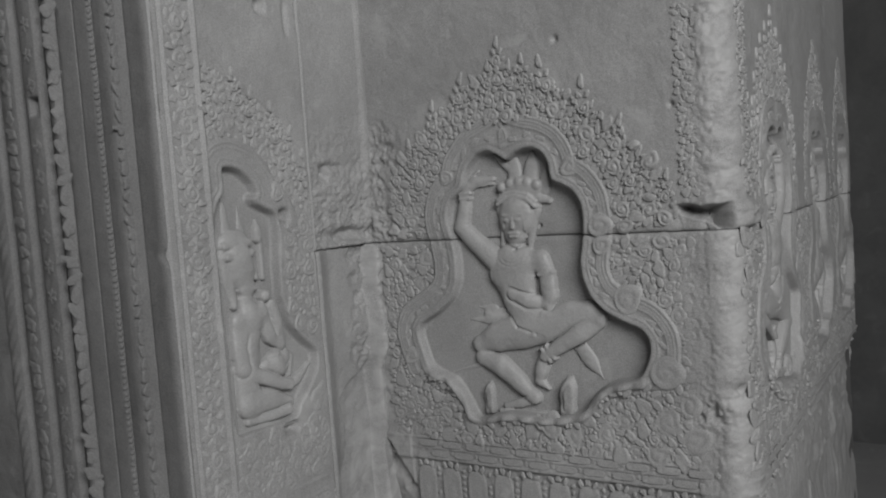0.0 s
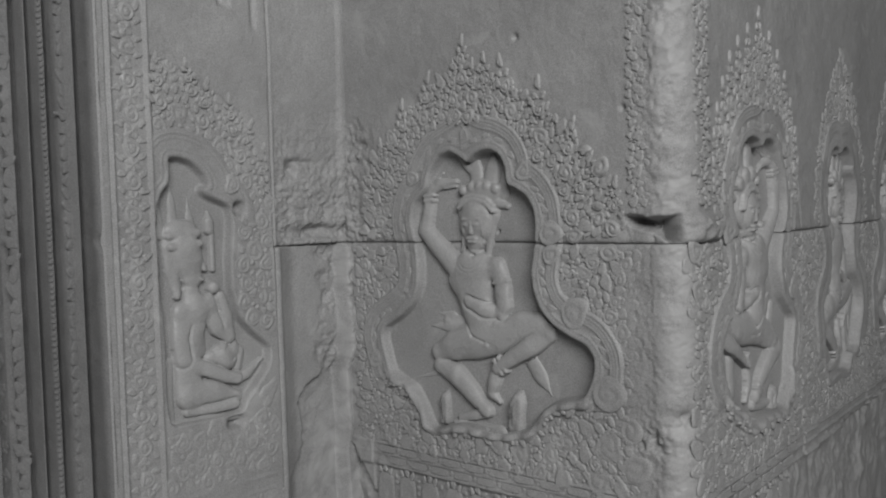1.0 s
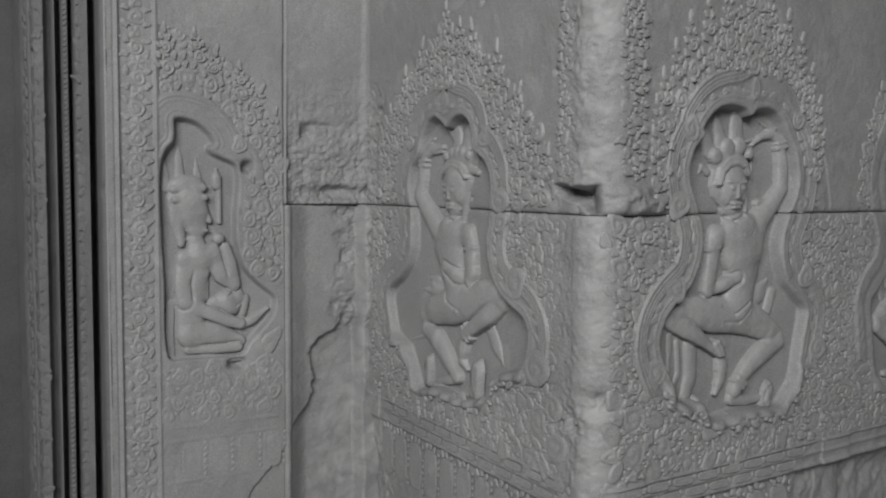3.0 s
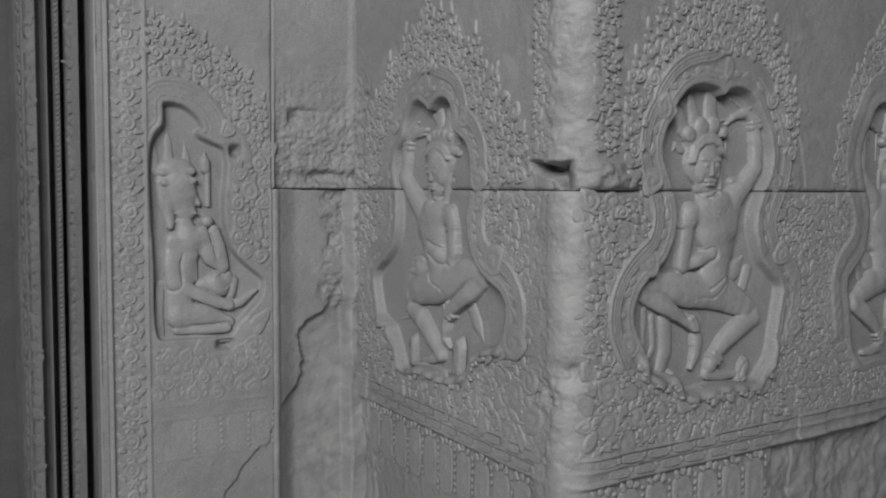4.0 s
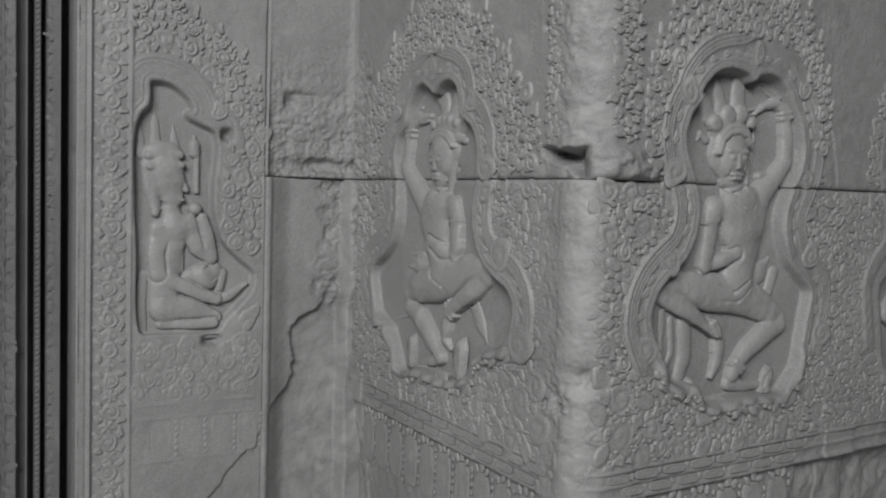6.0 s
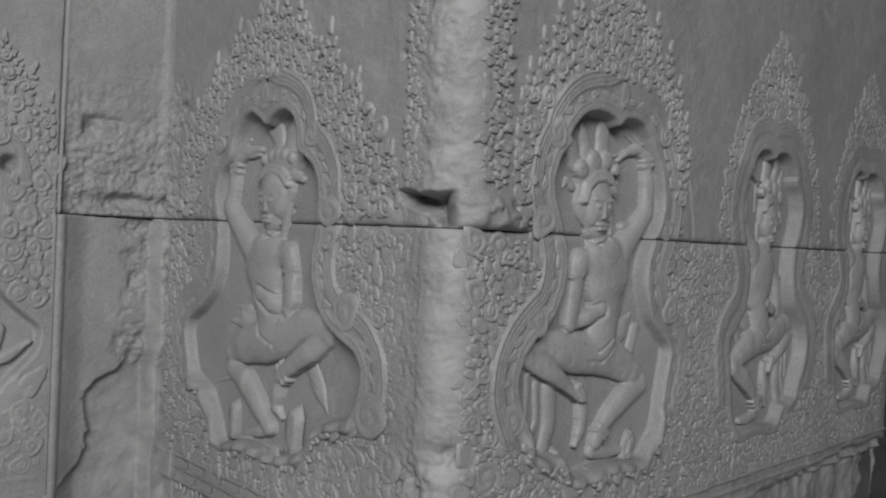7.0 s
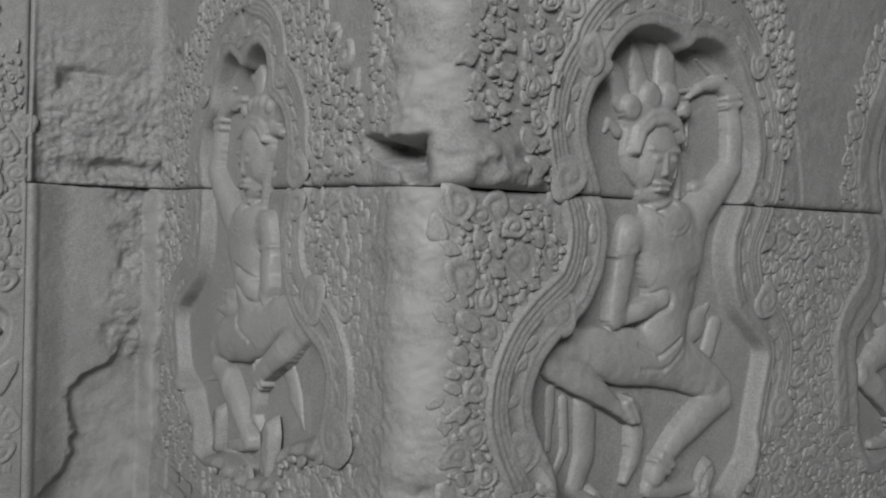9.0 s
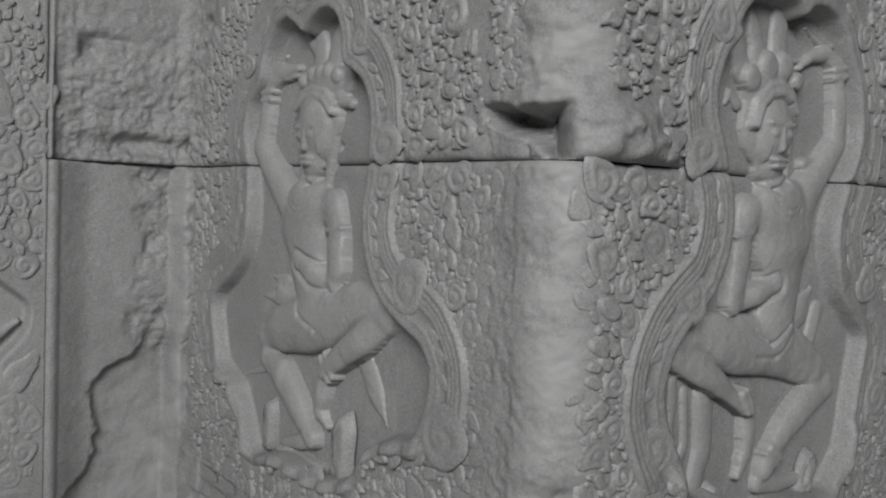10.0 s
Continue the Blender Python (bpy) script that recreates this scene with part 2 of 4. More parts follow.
def corner_wear(s, z):
    wide = np.where(z < JOINT, np.where(s > 0, 0.034, 0.050), 0.036) + 0.018 * rough(s * 0, z, 0.09, 3, 40)
    m = np.exp(-(np.abs(s + 0.012) / wide) ** 3)
    return m


def pier_height(s, z):
    h = 0.0016 * rough(s, z, 0.11, 3, 3) + 0.0009 * rough(s, z, 0.022, 4, 7) + 0.0004 * rough(s, z, 0.006, 2, 9)
    d = np.minimum.reduce([n(s, z) for n in NICHES])
    sunk = step(0.0008, -0.0048, d)
    worn = corner_wear(s, z)
    keel = sum(0.034 * np.exp(-np.abs(s - c) / 0.026) for c in (-0.366, 0.292)) * step(0.006, 0.045, d) * (z > 1.38)
    h = h + frame_band(d - keel, s, z) * step(0.985, 1.015, z) * (1 - worn) * np.where(s > 0.5, 0.6, 1.0)
    h = h * (1 - 0.6 * sunk) - (NICHE_DEPTH * np.where(s > 0.5, 0.9, 1.0) - niche_rise(s)) * sunk
    # curled leaves along the foot of each niche
    lip = ridge(d, 0.009, 0.011) * step(1.020, 0.998, z) * step(0.912, 0.930, z) * (s < 0.5)
    h = h + lip * (0.0075 + 0.0025 * np.sin(s * 170) + 0.0020 * rough(s, z, 0.02, 3, 47))
    # the ground between the leaves lies lower
    low = ((z <= JOINT) & (z > 0.885)) | torana(s, z + 0.045)
    h = h - np.where(z > JOINT, 0.5, 1.0) * (0.0031 - 0.0012 * rough(s, z, 0.011, 2, 12)) * (low & (d > np.where(z < 1.0, 0.012, 0.05))) * (1 - worn)
    # eroded arris
    gouge = np.clip(rough(s, z, 0.030, 4, 21) + 0.1, 0, 1)
    h = h - worn * (0.0010 + np.where(z > JOINT, 0.0075, 0.0040) * gouge + np.where(z > JOINT, 0.004, 0.002) * np.clip(rough(s * 1.5, z, 0.014, 3, 22), 0, 1) + 0.0012 * rough(s, z, 0.005, 2, 27))
    h = h - 0.010 * np.exp(-(((s - 0.008) / 0.022) ** 2 + ((z - 1.0) / 0.016) ** 2)) * (1 + 0.6 * rough(s, z, 0.012, 2, 23))
    h = h - 0.012 * np.exp(-(((s + 0.030) / 0.030) ** 2 + ((z - 0.965) / 0.022) ** 2)) * np.clip(0.6 + rough(s, z, 0.010, 3, 24), 0, 1)
    # broken notch over the joint, and the lump that is left beside it
    wob = 0.006 * rough(s, z, 0.028, 4, 25)
    notch = np.minimum.reduce([s + 0.070 + wob, 0.008 - s + wob, (z - 1.254) + 0.45 * (s + 0.010) + wob, 1.292 - z + wob])
    h = h - (0.040 + 0.006 * rough(s, z, 0.012, 3, 28)) * step(-0.001, 0.009, notch) * (z > JOINT)
    slope = step(-0.085, -0.055, s) * step(0.010, -0.005, s) * step(0.004, -0.002, notch) * step(1.285, 1.272, z)
    h = h - 0.007 * slope * (z > JOINT)
    lump = np.exp(-(((s - 0.044) / 0.031) ** 4 + ((z - 1.270) / 0.019) ** 4)) + 0.7 * np.exp(-(((s - 0.088) / 0.018) ** 4 + ((z - 1.262) / 0.012) ** 4))
    h = h + lump * (0.011 + 0.008 * rough(s, z, 0.020, 4, 26)) * (z > JOINT)
    # plinth mouldings
    bars = 0.0042 * ridge(z, 0.8800, 0.0035) + 0.0034 * ridge(z, 0.8615, 0.0028) + 0.0048 * ridge(z, 0.8420, 0.0045)
    h = h + bars * np.where(s < 0, 0.6, 1.0) * (1 - worn) * (1 + 0.3 * rough(s, z, 0.03, 3, 31)) * np.where(s < -0.60, 0.3, 1)
    h = h - 0.005 * step(0.839, 0.835, z) * (1 - worn)
    edge = 0.42 + 0.05 * rough(s, z, 0.06, 3, 33) + (0.84 - z) * 0.6
    lost = step(edge, edge + 0.012, s) * step(0.838, 0.826, z - 0.10 * np.clip(0.62 - s, -0.5, 0) * -0.6 + 0.008 * rough(s, z, 0.05, 3, 34))
    h = h - lost * (0.014 + 0.010 * rough(s, z, 0.05, 4, 35))
    # the foot of the pier by the inner corner is broken away
    foot = step(0.010, -0.014, (z - 0.835) + (s + 0.655) * 1.6 + 0.02 * rough(s, z, 0.05, 4, 36))
    h = h - foot * (0.016 + 0.012 * rough(s, z, 0.04, 4, 37))
    # bruised patch at the inner corner above the joint
    patch = step(-0.585, -0.665, s + 0.03 * rough(s, z, 0.05, 3, 38)) * step(1.235, 1.262, z) * step(1.50, 1.43, z)
    h = h + patch * (-0.004 + 0.009 * rough(s, z, 0.030, 4, 39) + 0.008 * rough(s, z, 0.011, 3, 59))
    # small drilled holes
    for hs, hz, hr in ((-0.257, 1.572, 0.005), (-0.068, 1.445, 0.004), (-0.318, 1.268, 0.003), (-0.624, 1.425, 0.012)):
        h = h - 0.008 * np.exp(-(((s - hs) / hr) ** 2 + ((z - hz) / hr) ** 2))
    row = np.exp(-((s + 0.688) / 0.004) ** 2) * np.clip(np.sin(z * 270), 0, 1) * step(1.48, 1.52, z)
    h = h - 0.007 * row
    wave = 0.0022 * rough(s, z * 0, 0.05, 3, 45)
    return h - 0.0055 * np.exp(-np.abs(z - JOINT - wave * 0.3) / (0.0016 + 0.0010 * cells(s / 0.03, z * 0, 46)))


def run(*stops):
    """Places along a line: pairs of start and spacing, ended by the last place."""
    parts = [np.arange(stops[i], stops[i + 2] - 0.3 * stops[i + 1], stops[i + 1]) for i in range(0, len(stops) - 1, 2)]
    return np.concatenate([*parts, [stops[-1]]])


fine_s = run(-0.712, 0.0026, -0.65, 0.0018, 0.50, 0.0038, 1.331)
low_z = run(0.0, 0.05, 0.68, 0.0028, 0.86, 0.0018, JOINT - 0.0006)
high_z = run(JOINT + 0.0006, 0.0018, 1.50, 0.0028, 1.73, 0.1, 3.4)

pier = empty("wall_1", "grey sandstone corner pier carved with dancers in niches", "wall", "structure")
stone_block(PIER, fine_s, low_z, pier_height, pier, "carved lower sandstone block with worn arris")
stone_block(PIER, fine_s, high_z, pier_height, pier, "carved upper sandstone block with chipped corner")
core = box("core", (0.06, 0.06, 0), (1.32, 0.95, 3.4), DIMMED)
core.parent = pier

# ---- the wall beside it, with the seated figure ----
SIDE_Y = 0.660


def side_plan(s):
    return s, SIDE_Y + 0 * s, 0 * s, -1 + 0 * s


SIDE = Face(side_plan)


niche_seated = Outline(
    (-0.377, 1.401), (-0.356, 1.402), (-0.332, 1.394), (-0.310, 1.375), (-0.302, 1.356), (-0.316, 1.351), (-0.308, 1.341), (-0.263, 1.324), (-0.259, 1.290),
    (-0.266, 1.235), (-0.266, 1.190), (-0.253, 1.139), (-0.229, 1.111), (-0.189, 1.080), (-0.196, 1.044), (-0.221, 1.019), (-0.244, 0.994), (-0.254, 0.974),
    (-0.354, 0.977), (-0.391, 0.976), (-0.397, 1.027), (-0.396, 1.114), (-0.400, 1.191), (-0.402, 1.286), (-0.399, 1.325), (-0.391, 1.347), (-0.377, 1.360),
    (-0.375, 1.379))


def crack_line(z):
    return -0.030 - 0.085 * step(1.06, 0.955, z) - 0.075 * step(0.885, 0.79, z)


def side_height(s, z):
    h = 0.0014 * rough(s, z, 0.10, 3, 103) + 0.0008 * rough(s, z, 0.02, 4, 107) + 0.0004 * rough(s, z, 0.006, 2, 109)
    d = niche_seated(s, z)
    sunk = step(0.0008, -0.0048, d)
    bands = (0.0014 * ridge(d, 0.005, 0.0040) + 0.0012 * ridge(d, 0.013, 0.0022) + 0.0013 * ridge(d, 0.031, 0.0022) + 0.0016 * ridge(d, 0.038, 0.0030)) * (d > 0) * (s > -0.402)
    h = h + bands * np.where(z > 1.33, 1.0, 0.25) * (z > 1.0) * (s < -0.19)
    h = h * (1 - 0.6 * sunk) - 0.019 * sunk
    orn = (d > 0.046) & (s > -0.40) & (s < -0.182) & (z > 1.05) & (z < 1.555 - 0.11 * np.clip((s + 0.385) / 0.2, 0, 1) ** 1.2 - 0.10 * np.clip((s + 0.235) / 0.06, 0, 1))
    h = h - 0.0035 * orn
    # border of the scroll band
    inband = (s < -0.408) & (s > -0.466)
    h = h - 0.0042 * inband
    h = h + 0.0030 * ridge(s, -0.406, 0.0035) + 0.0030 * ridge(s, -0.468, 0.0035) - 0.003 * ridge(s, -0.474, 0.002)
    # seam between the two stones
    h = h - np.where(z > JOINT, 0.005, 0.0) * np.exp(-((s + 0.176 - 0.0016 * rough(s * 0, z, 0.06, 3, 110)) / 0.0018) ** 2)
    # hole under the ledge, and the one beside the arch
    for hs, hz, ru, rz, deep in ((-0.268, 0.962, 0.015, 0.009, 0.020), (-0.246, 1.318, 0.010, 0.010, 0.022)):
        h = h - deep * np.exp(-(np.abs((s - hs) / ru) ** 3 + np.abs((z - hz) / rz) ** 3))
    h = h - 0.014 * np.exp(-(np.abs((s + 0.262) / 0.010) ** 3 + np.abs((z - 1.664) / 0.012) ** 3))
    h = h - 0.006 * np.exp(-(np.abs((s + 0.203) / 0.006) ** 2 + np.abs((z - 1.650) / 0.030) ** 4))
    lines = ridge(z, 0.858, 0.003) + ridge(z, 0.834, 0.003) + ridge(z, 0.760, 0.003)
    h = h + 0.0016 * lines * step(-0.40, -0.39, s) * (s < -0.19) * np.clip(0.6 + rough(s, z, 0.05, 3, 112), 0, 1)
    # a flake gone from the lower edge, along a slanting crack
    flake = s - (-0.178 - 0.85 * (0.794 - z)) + 0.012 * rough(s, z, 0.05, 4, 124)
    h = h - 0.005 * step(-0.002, 0.003, flake) * (z < 0.800) * (s < -0.176)
    # right part: set back below the joint, bruised above it
    right = np.where(z < JOINT, step(-0.176, -0.118, s), step(-0.172, -0.166, s))
    low = z < JOINT
    broken = np.clip(step(-0.006, 0.006, s - crack_line(z) + 0.022 * rough(s, z, 0.050, 5, 113)), 0, 1)
    rubble = step(-0.075, -0.050, s + 0.020 * rough(s, z, 0.04, 3, 114)) * step(0.99, 1.03, z)
    below = -0.020 - 0.016 * broken * step(1.05, 1.0, z) * (1 + 0.35 * rough(s, z, 0.06, 4, 115)) - rubble * 0.013 * np.clip(0.3 + rough(s, z, 0.022, 4, 116), 0, 1.2)
    ruin = step(1.52, 1.30, z + 0.05 * rough(s, z, 0.05, 4, 117))
    above = -0.001 - ruin * (0.008 + 0.010 * rough(s, z, 0.045, 5, 118)) - 0.007 * np.abs(rough(s, z, 0.012, 4, 119)) * ruin
    cave = np.exp(-(((s + 0.065) / 0.055) ** 2 + ((z - 1.272 - 0.006 * rough(s, z * 0, 0.02, 3, 120)) / 0.012) ** 4))
    pit = np.exp(-(((s + 0.128) / 0.012) ** 4 + ((z - 1.386) / 0.012) ** 2)) + 0.5 * np.exp(-(((s + 0.105) / 0.026) ** 2 + ((z - 1.398) / 0.005) ** 2))
    above = above - 0.020 * cave - 0.016 * pit
    h = h + right * np.where(low, below, above)
    # the jamb left of the sunk strip stands up with a soft pale arris
    h = h + 0.004 * ridge(s, -0.168, 0.008) * low
    # fillet in the inner corner
    fil = step(-0.022, -0.008, s + 0.003 * rough(s, z, 0.05, 3, 121))
    h = h + fil * np.where(low, 0.030 + 0.006 * rough(s, z, 0.06, 3, 122), 0.004)
    return h - 0.005 * np.exp(-np.abs(z - JOINT) / 0.0018) * (s > -0.176)


side = empty("wall_2", "grey sandstone wall beside the pier with seated figure in niche", "wall", "structure")
left_s = run(-0.489, 0.0021, -0.1762)
right_s = run(-0.1759, 0.0021, 0.050)
whole_z = run(0.0, 0.05, 0.68, 0.0028, 0.86, 0.0021, 1.50, 0.0028, 1.73, 0.1, 3.4)
stone_block(SIDE, left_s, whole_z, side_height, side, "tall sandstone block with carved niche and scroll band")
stone_block(SIDE, right_s, low_z, side_height, side, "lower sandstone block with cracked sunk strip")
stone_block(SIDE, right_s, high_z, side_height, side, "upper sandstone block with broken patch")

# ---- the door jamb with its run of mouldings ----
J0, J1, J2 = (-0.489, 0.664), (-0.575, 0.772), (-0.588, 1.02)
JL1 = math.hypot(J1[0] - J0[0], J1[1] - J0[1])
JL2 = math.hypot(J2[0] - J1[0], J2[1] - J1[1])


def jamb_plan(s):
    """s runs from the back of the jamb (negative) to the wall's edge (0)."""
    q = -s
    first = q < JL1
    t1, t2 = q / JL1, (q - JL1) / JL2
    x = np.where(first, J0[0] + t1 * (J1[0] - J0[0]), J1[0] + t2 * (J2[0] - J1[0]))
    y = np.where(first, J0[1] + t1 * (J1[1] - J0[1]), J1[1] + t2 * (J2[1] - J1[1]))
    w = step(JL1 - 0.012, JL1 + 0.012, q)
    # the grooves of the splay run straight back into the stone
    nx = -0.08 * (1 - w) - (J2[1] - J1[1]) / JL2 * w
    ny = -1.0 * (1 - w) + (J2[0] - J1[0]) / JL2 * w
    size = np.hypot(nx, ny)
    return x, y, nx / size, ny / size


JAMB = Face(jamb_plan)


def jamb_height(s, z):
    q = -s
    h = 0.0010 * rough(s, z, 0.08, 3, 203) + 0.0007 * rough(s, z, 0.018, 4, 207)
    chew = 1 + 0.5 * rough(s, z, 0.05, 3, 209)
    for lo, hi, deep in ((0.012, 0.031, 0.070), (0.062, 0.0725, 0.060), (0.0865, 0.0995, 0.060), (0.106, 0.125, 0.070), (0.152, 0.170, 0.050), (0.206, 0.222, 0.050), (0.262, 0.276, 0.04)):
        h = h - deep * step(lo - 0.0015, lo + 0.0015, q) * step(hi + 0.0015, hi - 0.0015, q) * (0.85 + 0.15 * chew)
    for mid, half, amp, beat in ((0.137, 0.014, 0.0022, 60), (0.188, 0.017, 0.0012, 70), (0.241, 0.018, 0.0020, 88), (0.292, 0.014, 0.0030, 120)):
        wave = np.abs(np.sin(z * beat + 2.0 * np.sin((q - mid) / half * 1.4)))
        h = h + ridge(q, mid, half) * (0.002 + amp * wave * (0.7 + 0.5 * rough(s, z, 0.03, 2, 211)))
    hole = np.maximum(np.abs(q - 0.186) - 0.009, np.abs(z - 1.505) - 0.013)
    h = h - 0.016 * step(0.002, -0.003, hole)
    h = h + 0.002 * ridge(q, 0.006, 0.006)
    return h - 0.010 * np.exp(-(((q - 0.006) / 0.008) ** 2 + ((z - 1.275) / 0.012) ** 2))


jamb = empty("door_jamb", "sandstone door jamb with rows of beaded and leaf mouldings", "door jamb", "structure")
jamb_s = np.arange(-(JL1 + JL2) + 0.001, 0.006, 0.0024)
jamb_z = np.concatenate([np.linspace(0, 0.64, 12), np.arange(0.66, 1.74, 0.0026), np.linspace(1.78, 3.4, 16)])
# the whole jamb takes the stone with shade painted in
stone_block(JAMB, jamb_s, jamb_z, jamb_height, jamb, "sandstone jamb carved with vertical bands, shade painted into its colour", JAMB_SHADE)

# ---- the rest of the gallery: plain, added, darkened to cut bounced light ----
tagged(box("floor", (-3.2, -3.2, -0.12), (3.4, 2.7, 0.0), PAVING), "worn grey stone floor", "floor", kind="structure")
tagged(box("ceiling", (-3.2, -3.2, 3.4), (3.4, 2.7, 3.6), DIMMED), "added stone ceiling, darkened to cut bounced light", "ceiling", kind="structure")
tagged(box("wall_3", (-3.2, 1.03, 0), (-0.585, 1.25, 3.4), DIMMED), "added plain stone wall past the jamb, darkened to cut bounced light", "wall", kind="structure")
tagged(box("wall_4", (3.2, -3.0, 0), (3.4, 2.5, 3.4), DIMMED), "added stone wall across the gallery, shade in its colour", "wall", kind="structure")
tagged(box("wall_5", (-0.58, 2.5, 0), (3.4, 2.7, 3.4), DIMMED), "added stone wall behind the pier, shade in its colour", "wall", kind="structure")


def pierced_wall(name, label, swap):
    """A wall 20 cm thick with one high opening for the daylight."""
    lo, hi, bottom, top = -2.85, -1.65, 2.2, 3.38
    wall = empty(name, label, "wall", "structure")
    for a, b, c, e in ((-3.2, lo, 0, 3.4), (hi, 1.03 if swap else 3.4, 0, 3.4), (lo, hi, 0, bottom), (lo, hi, top, 3.4)):
        if swap:
            ob = box("masonry", (-3.2, max(a, -3.0), c), (-3.0, b, e), DIMMED)
        else:
            ob = box("masonry", (a, -3.2, c), (b, -3.0, e), DIMMED)
        ob.parent = wall
    return wall


pierced_wall("wall_6", "added plain stone wall with high square opening, darkened", False)
pierced_wall("wall_7", "added plain stone wall with high square opening, darkened", True)


# ---- carved figures ----
class Relief:
    """A figure in low relief, modelled from rounded limbs that flow into each other."""

    def __init__(self, s0, s1, z0, z1, cell=0.0016):
        self.s, self.z = np.meshgrid(np.arange(s0, s1, cell), np.arange(z0, z1, cell))
        self.h = np.full(self.s.shape, -0.02)

    def add(self, h, soft):
        k = soft
        m = np.clip(0.5 + 0.5 * (h - self.h) / k, 0, 1)
        self.h = self.h * (1 - m) + h * m + k * m * (1 - m)

    def limb(self, a, b, ra, rb, lift=0.0, flat=0.85, soft=0.0022):
        dx, dz = b[0] - a[0], b[1] - a[1]
        t = np.clip(((self.s - a[0]) * dx + (self.z - a[1]) * dz) / (dx * dx + dz * dz + 1e-12), 0, 1)
        r = ra + (rb - ra) * t
        d = np.hypot(self.s - a[0] - t * dx, self.z - a[1] - t * dz)
        h = np.where(d < r, lift + flat * r * np.maximum(1 - (d / np.maximum(r, 1e-4)) ** 2, 0) ** 0.46, -0.02)
        self.add(h, soft)

    def chain(self, stops, lift=0.0, flat=0.85, soft=0.0022, cut=0.0):
        """A limb that swells and thins through its stops (s, z, radius)."""
        best, size, along = np.full(self.s.shape, 9.0), np.full(self.s.shape, 0.01), np.zeros(self.s.shape)
        for k, ((sa, za, ra), (sb, zb, rb)) in enumerate(zip(stops, stops[1:])):
            dx, dz = sb - sa, zb - za
            t = np.clip(((self.s - sa) * dx + (self.z - za) * dz) / (dx * dx + dz * dz + 1e-12), 0, 1)
            r = ra + (rb - ra) * t * t * (3 - 2 * t)
            q = np.hypot(self.s - sa - t * dx, self.z - za - t * dz) / r
            size, along, best = np.where(q < best, r, size), np.where(q < best, (k + t) / (len(stops) - 1), along), np.minimum(q, best)
        if cut:
            self.h = self.h - cut * np.exp(-((best - 1) * size / 0.0026) ** 2) * step(0.12, 0.45, along) * (self.h > 0.004)
        raised = lift * (0.35 + 0.65 * step(0.0, 0.5, along)) if cut else lift
        self.add(np.where(best < 1, raised + flat * size * np.maximum(1 - best ** 2, 0) ** 0.46, -0.02), soft)

    def ball(self, c, ru, rz, high, lift=0.0, soft=0.0022):
        q = 1 - ((self.s - c[0]) / ru) ** 2 - ((self.z - c[1]) / rz) ** 2
        self.add(np.where(q > 0, lift + high * np.maximum(q, 0) ** 0.45, -0.02), soft)

    def groove(self, a, b, wide, deep):
        self.h = self.h - deep * np.exp(-(np.maximum(capsule(self.s, self.z, a, b, 0.0), 0) / wide) ** 2)

    def make(self, name, face, label, category, floor, shift=(0.0, 0.0), squeeze=1.0, depth=1.0, seed=0):
        on = self.h > 0.0006
        h = self.h * depth * 0.84 + 0.0007 * rough(self.s, self.z, 0.02, 4, 300 + seed) + 0.0004 * rough(self.s, self.z, 0.006, 2, 310 + seed)
        out = np.where(on, floor + h, floor - 0.004)
        c = self.s.mean()
        P = face.at((self.s - c) * squeeze + c + shift[0], self.z + shift[1], out)
        keep = on[:-1, :-1] | on[1:, :-1] | on[:-1, 1:] | on[1:, 1:]
        if squeeze < 0:
            P, keep = P[:, ::-1], keep[:, ::-1]
        ob = new(name, grid_mesh(name, P, FIGURE, keep))
        return tagged(ob, label, category, "carved figures in niches")


def face_marks(f, c, lift):
    """A worn face: brow, nose, eyes and broad lips."""
    x, z = c
    f.limb((x, z + 0.008), (x, z - 0.008), 0.0022, 0.0042, lift, 0.6, 0.003)
    f.limb((x - 0.008, z - 0.019), (x + 0.008, z - 0.019), 0.0028, 0.0028, lift - 0.0010, 0.7)
    f.limb((x - 0.006, z - 0.024), (x + 0.006, z - 0.024), 0.0026, 0.0026, lift - 0.0016, 0.7)
    for hand in (-1, 1):
        f.limb((x + hand * 0.018, z + 0.013), (x + hand * 0.004, z + 0.012), 0.0024, 0.0022, lift - 0.0014, 0.7)
        f.ball((x + hand * 0.011, z + 0.004), 0.0055, 0.0034, 0.0022, lift - 0.0010)
    f.groove((x - 0.009, z - 0.0215), (x + 0.009, z - 0.0215), 0.0010, 0.0016)


def necklace(f, c, wide):
    """A shallow collar cut under the neck."""
    for k in (1.0, 0.72):
        ring = [(c[0] + wide * k * math.cos(radians(a)), c[1] + wide * 0.75 * k * math.sin(radians(a))) for a in range(200, 341, 20)]
        for p, q in zip(ring, ring[1:]):
            f.groove(p, q, 0.0016, 0.0007)


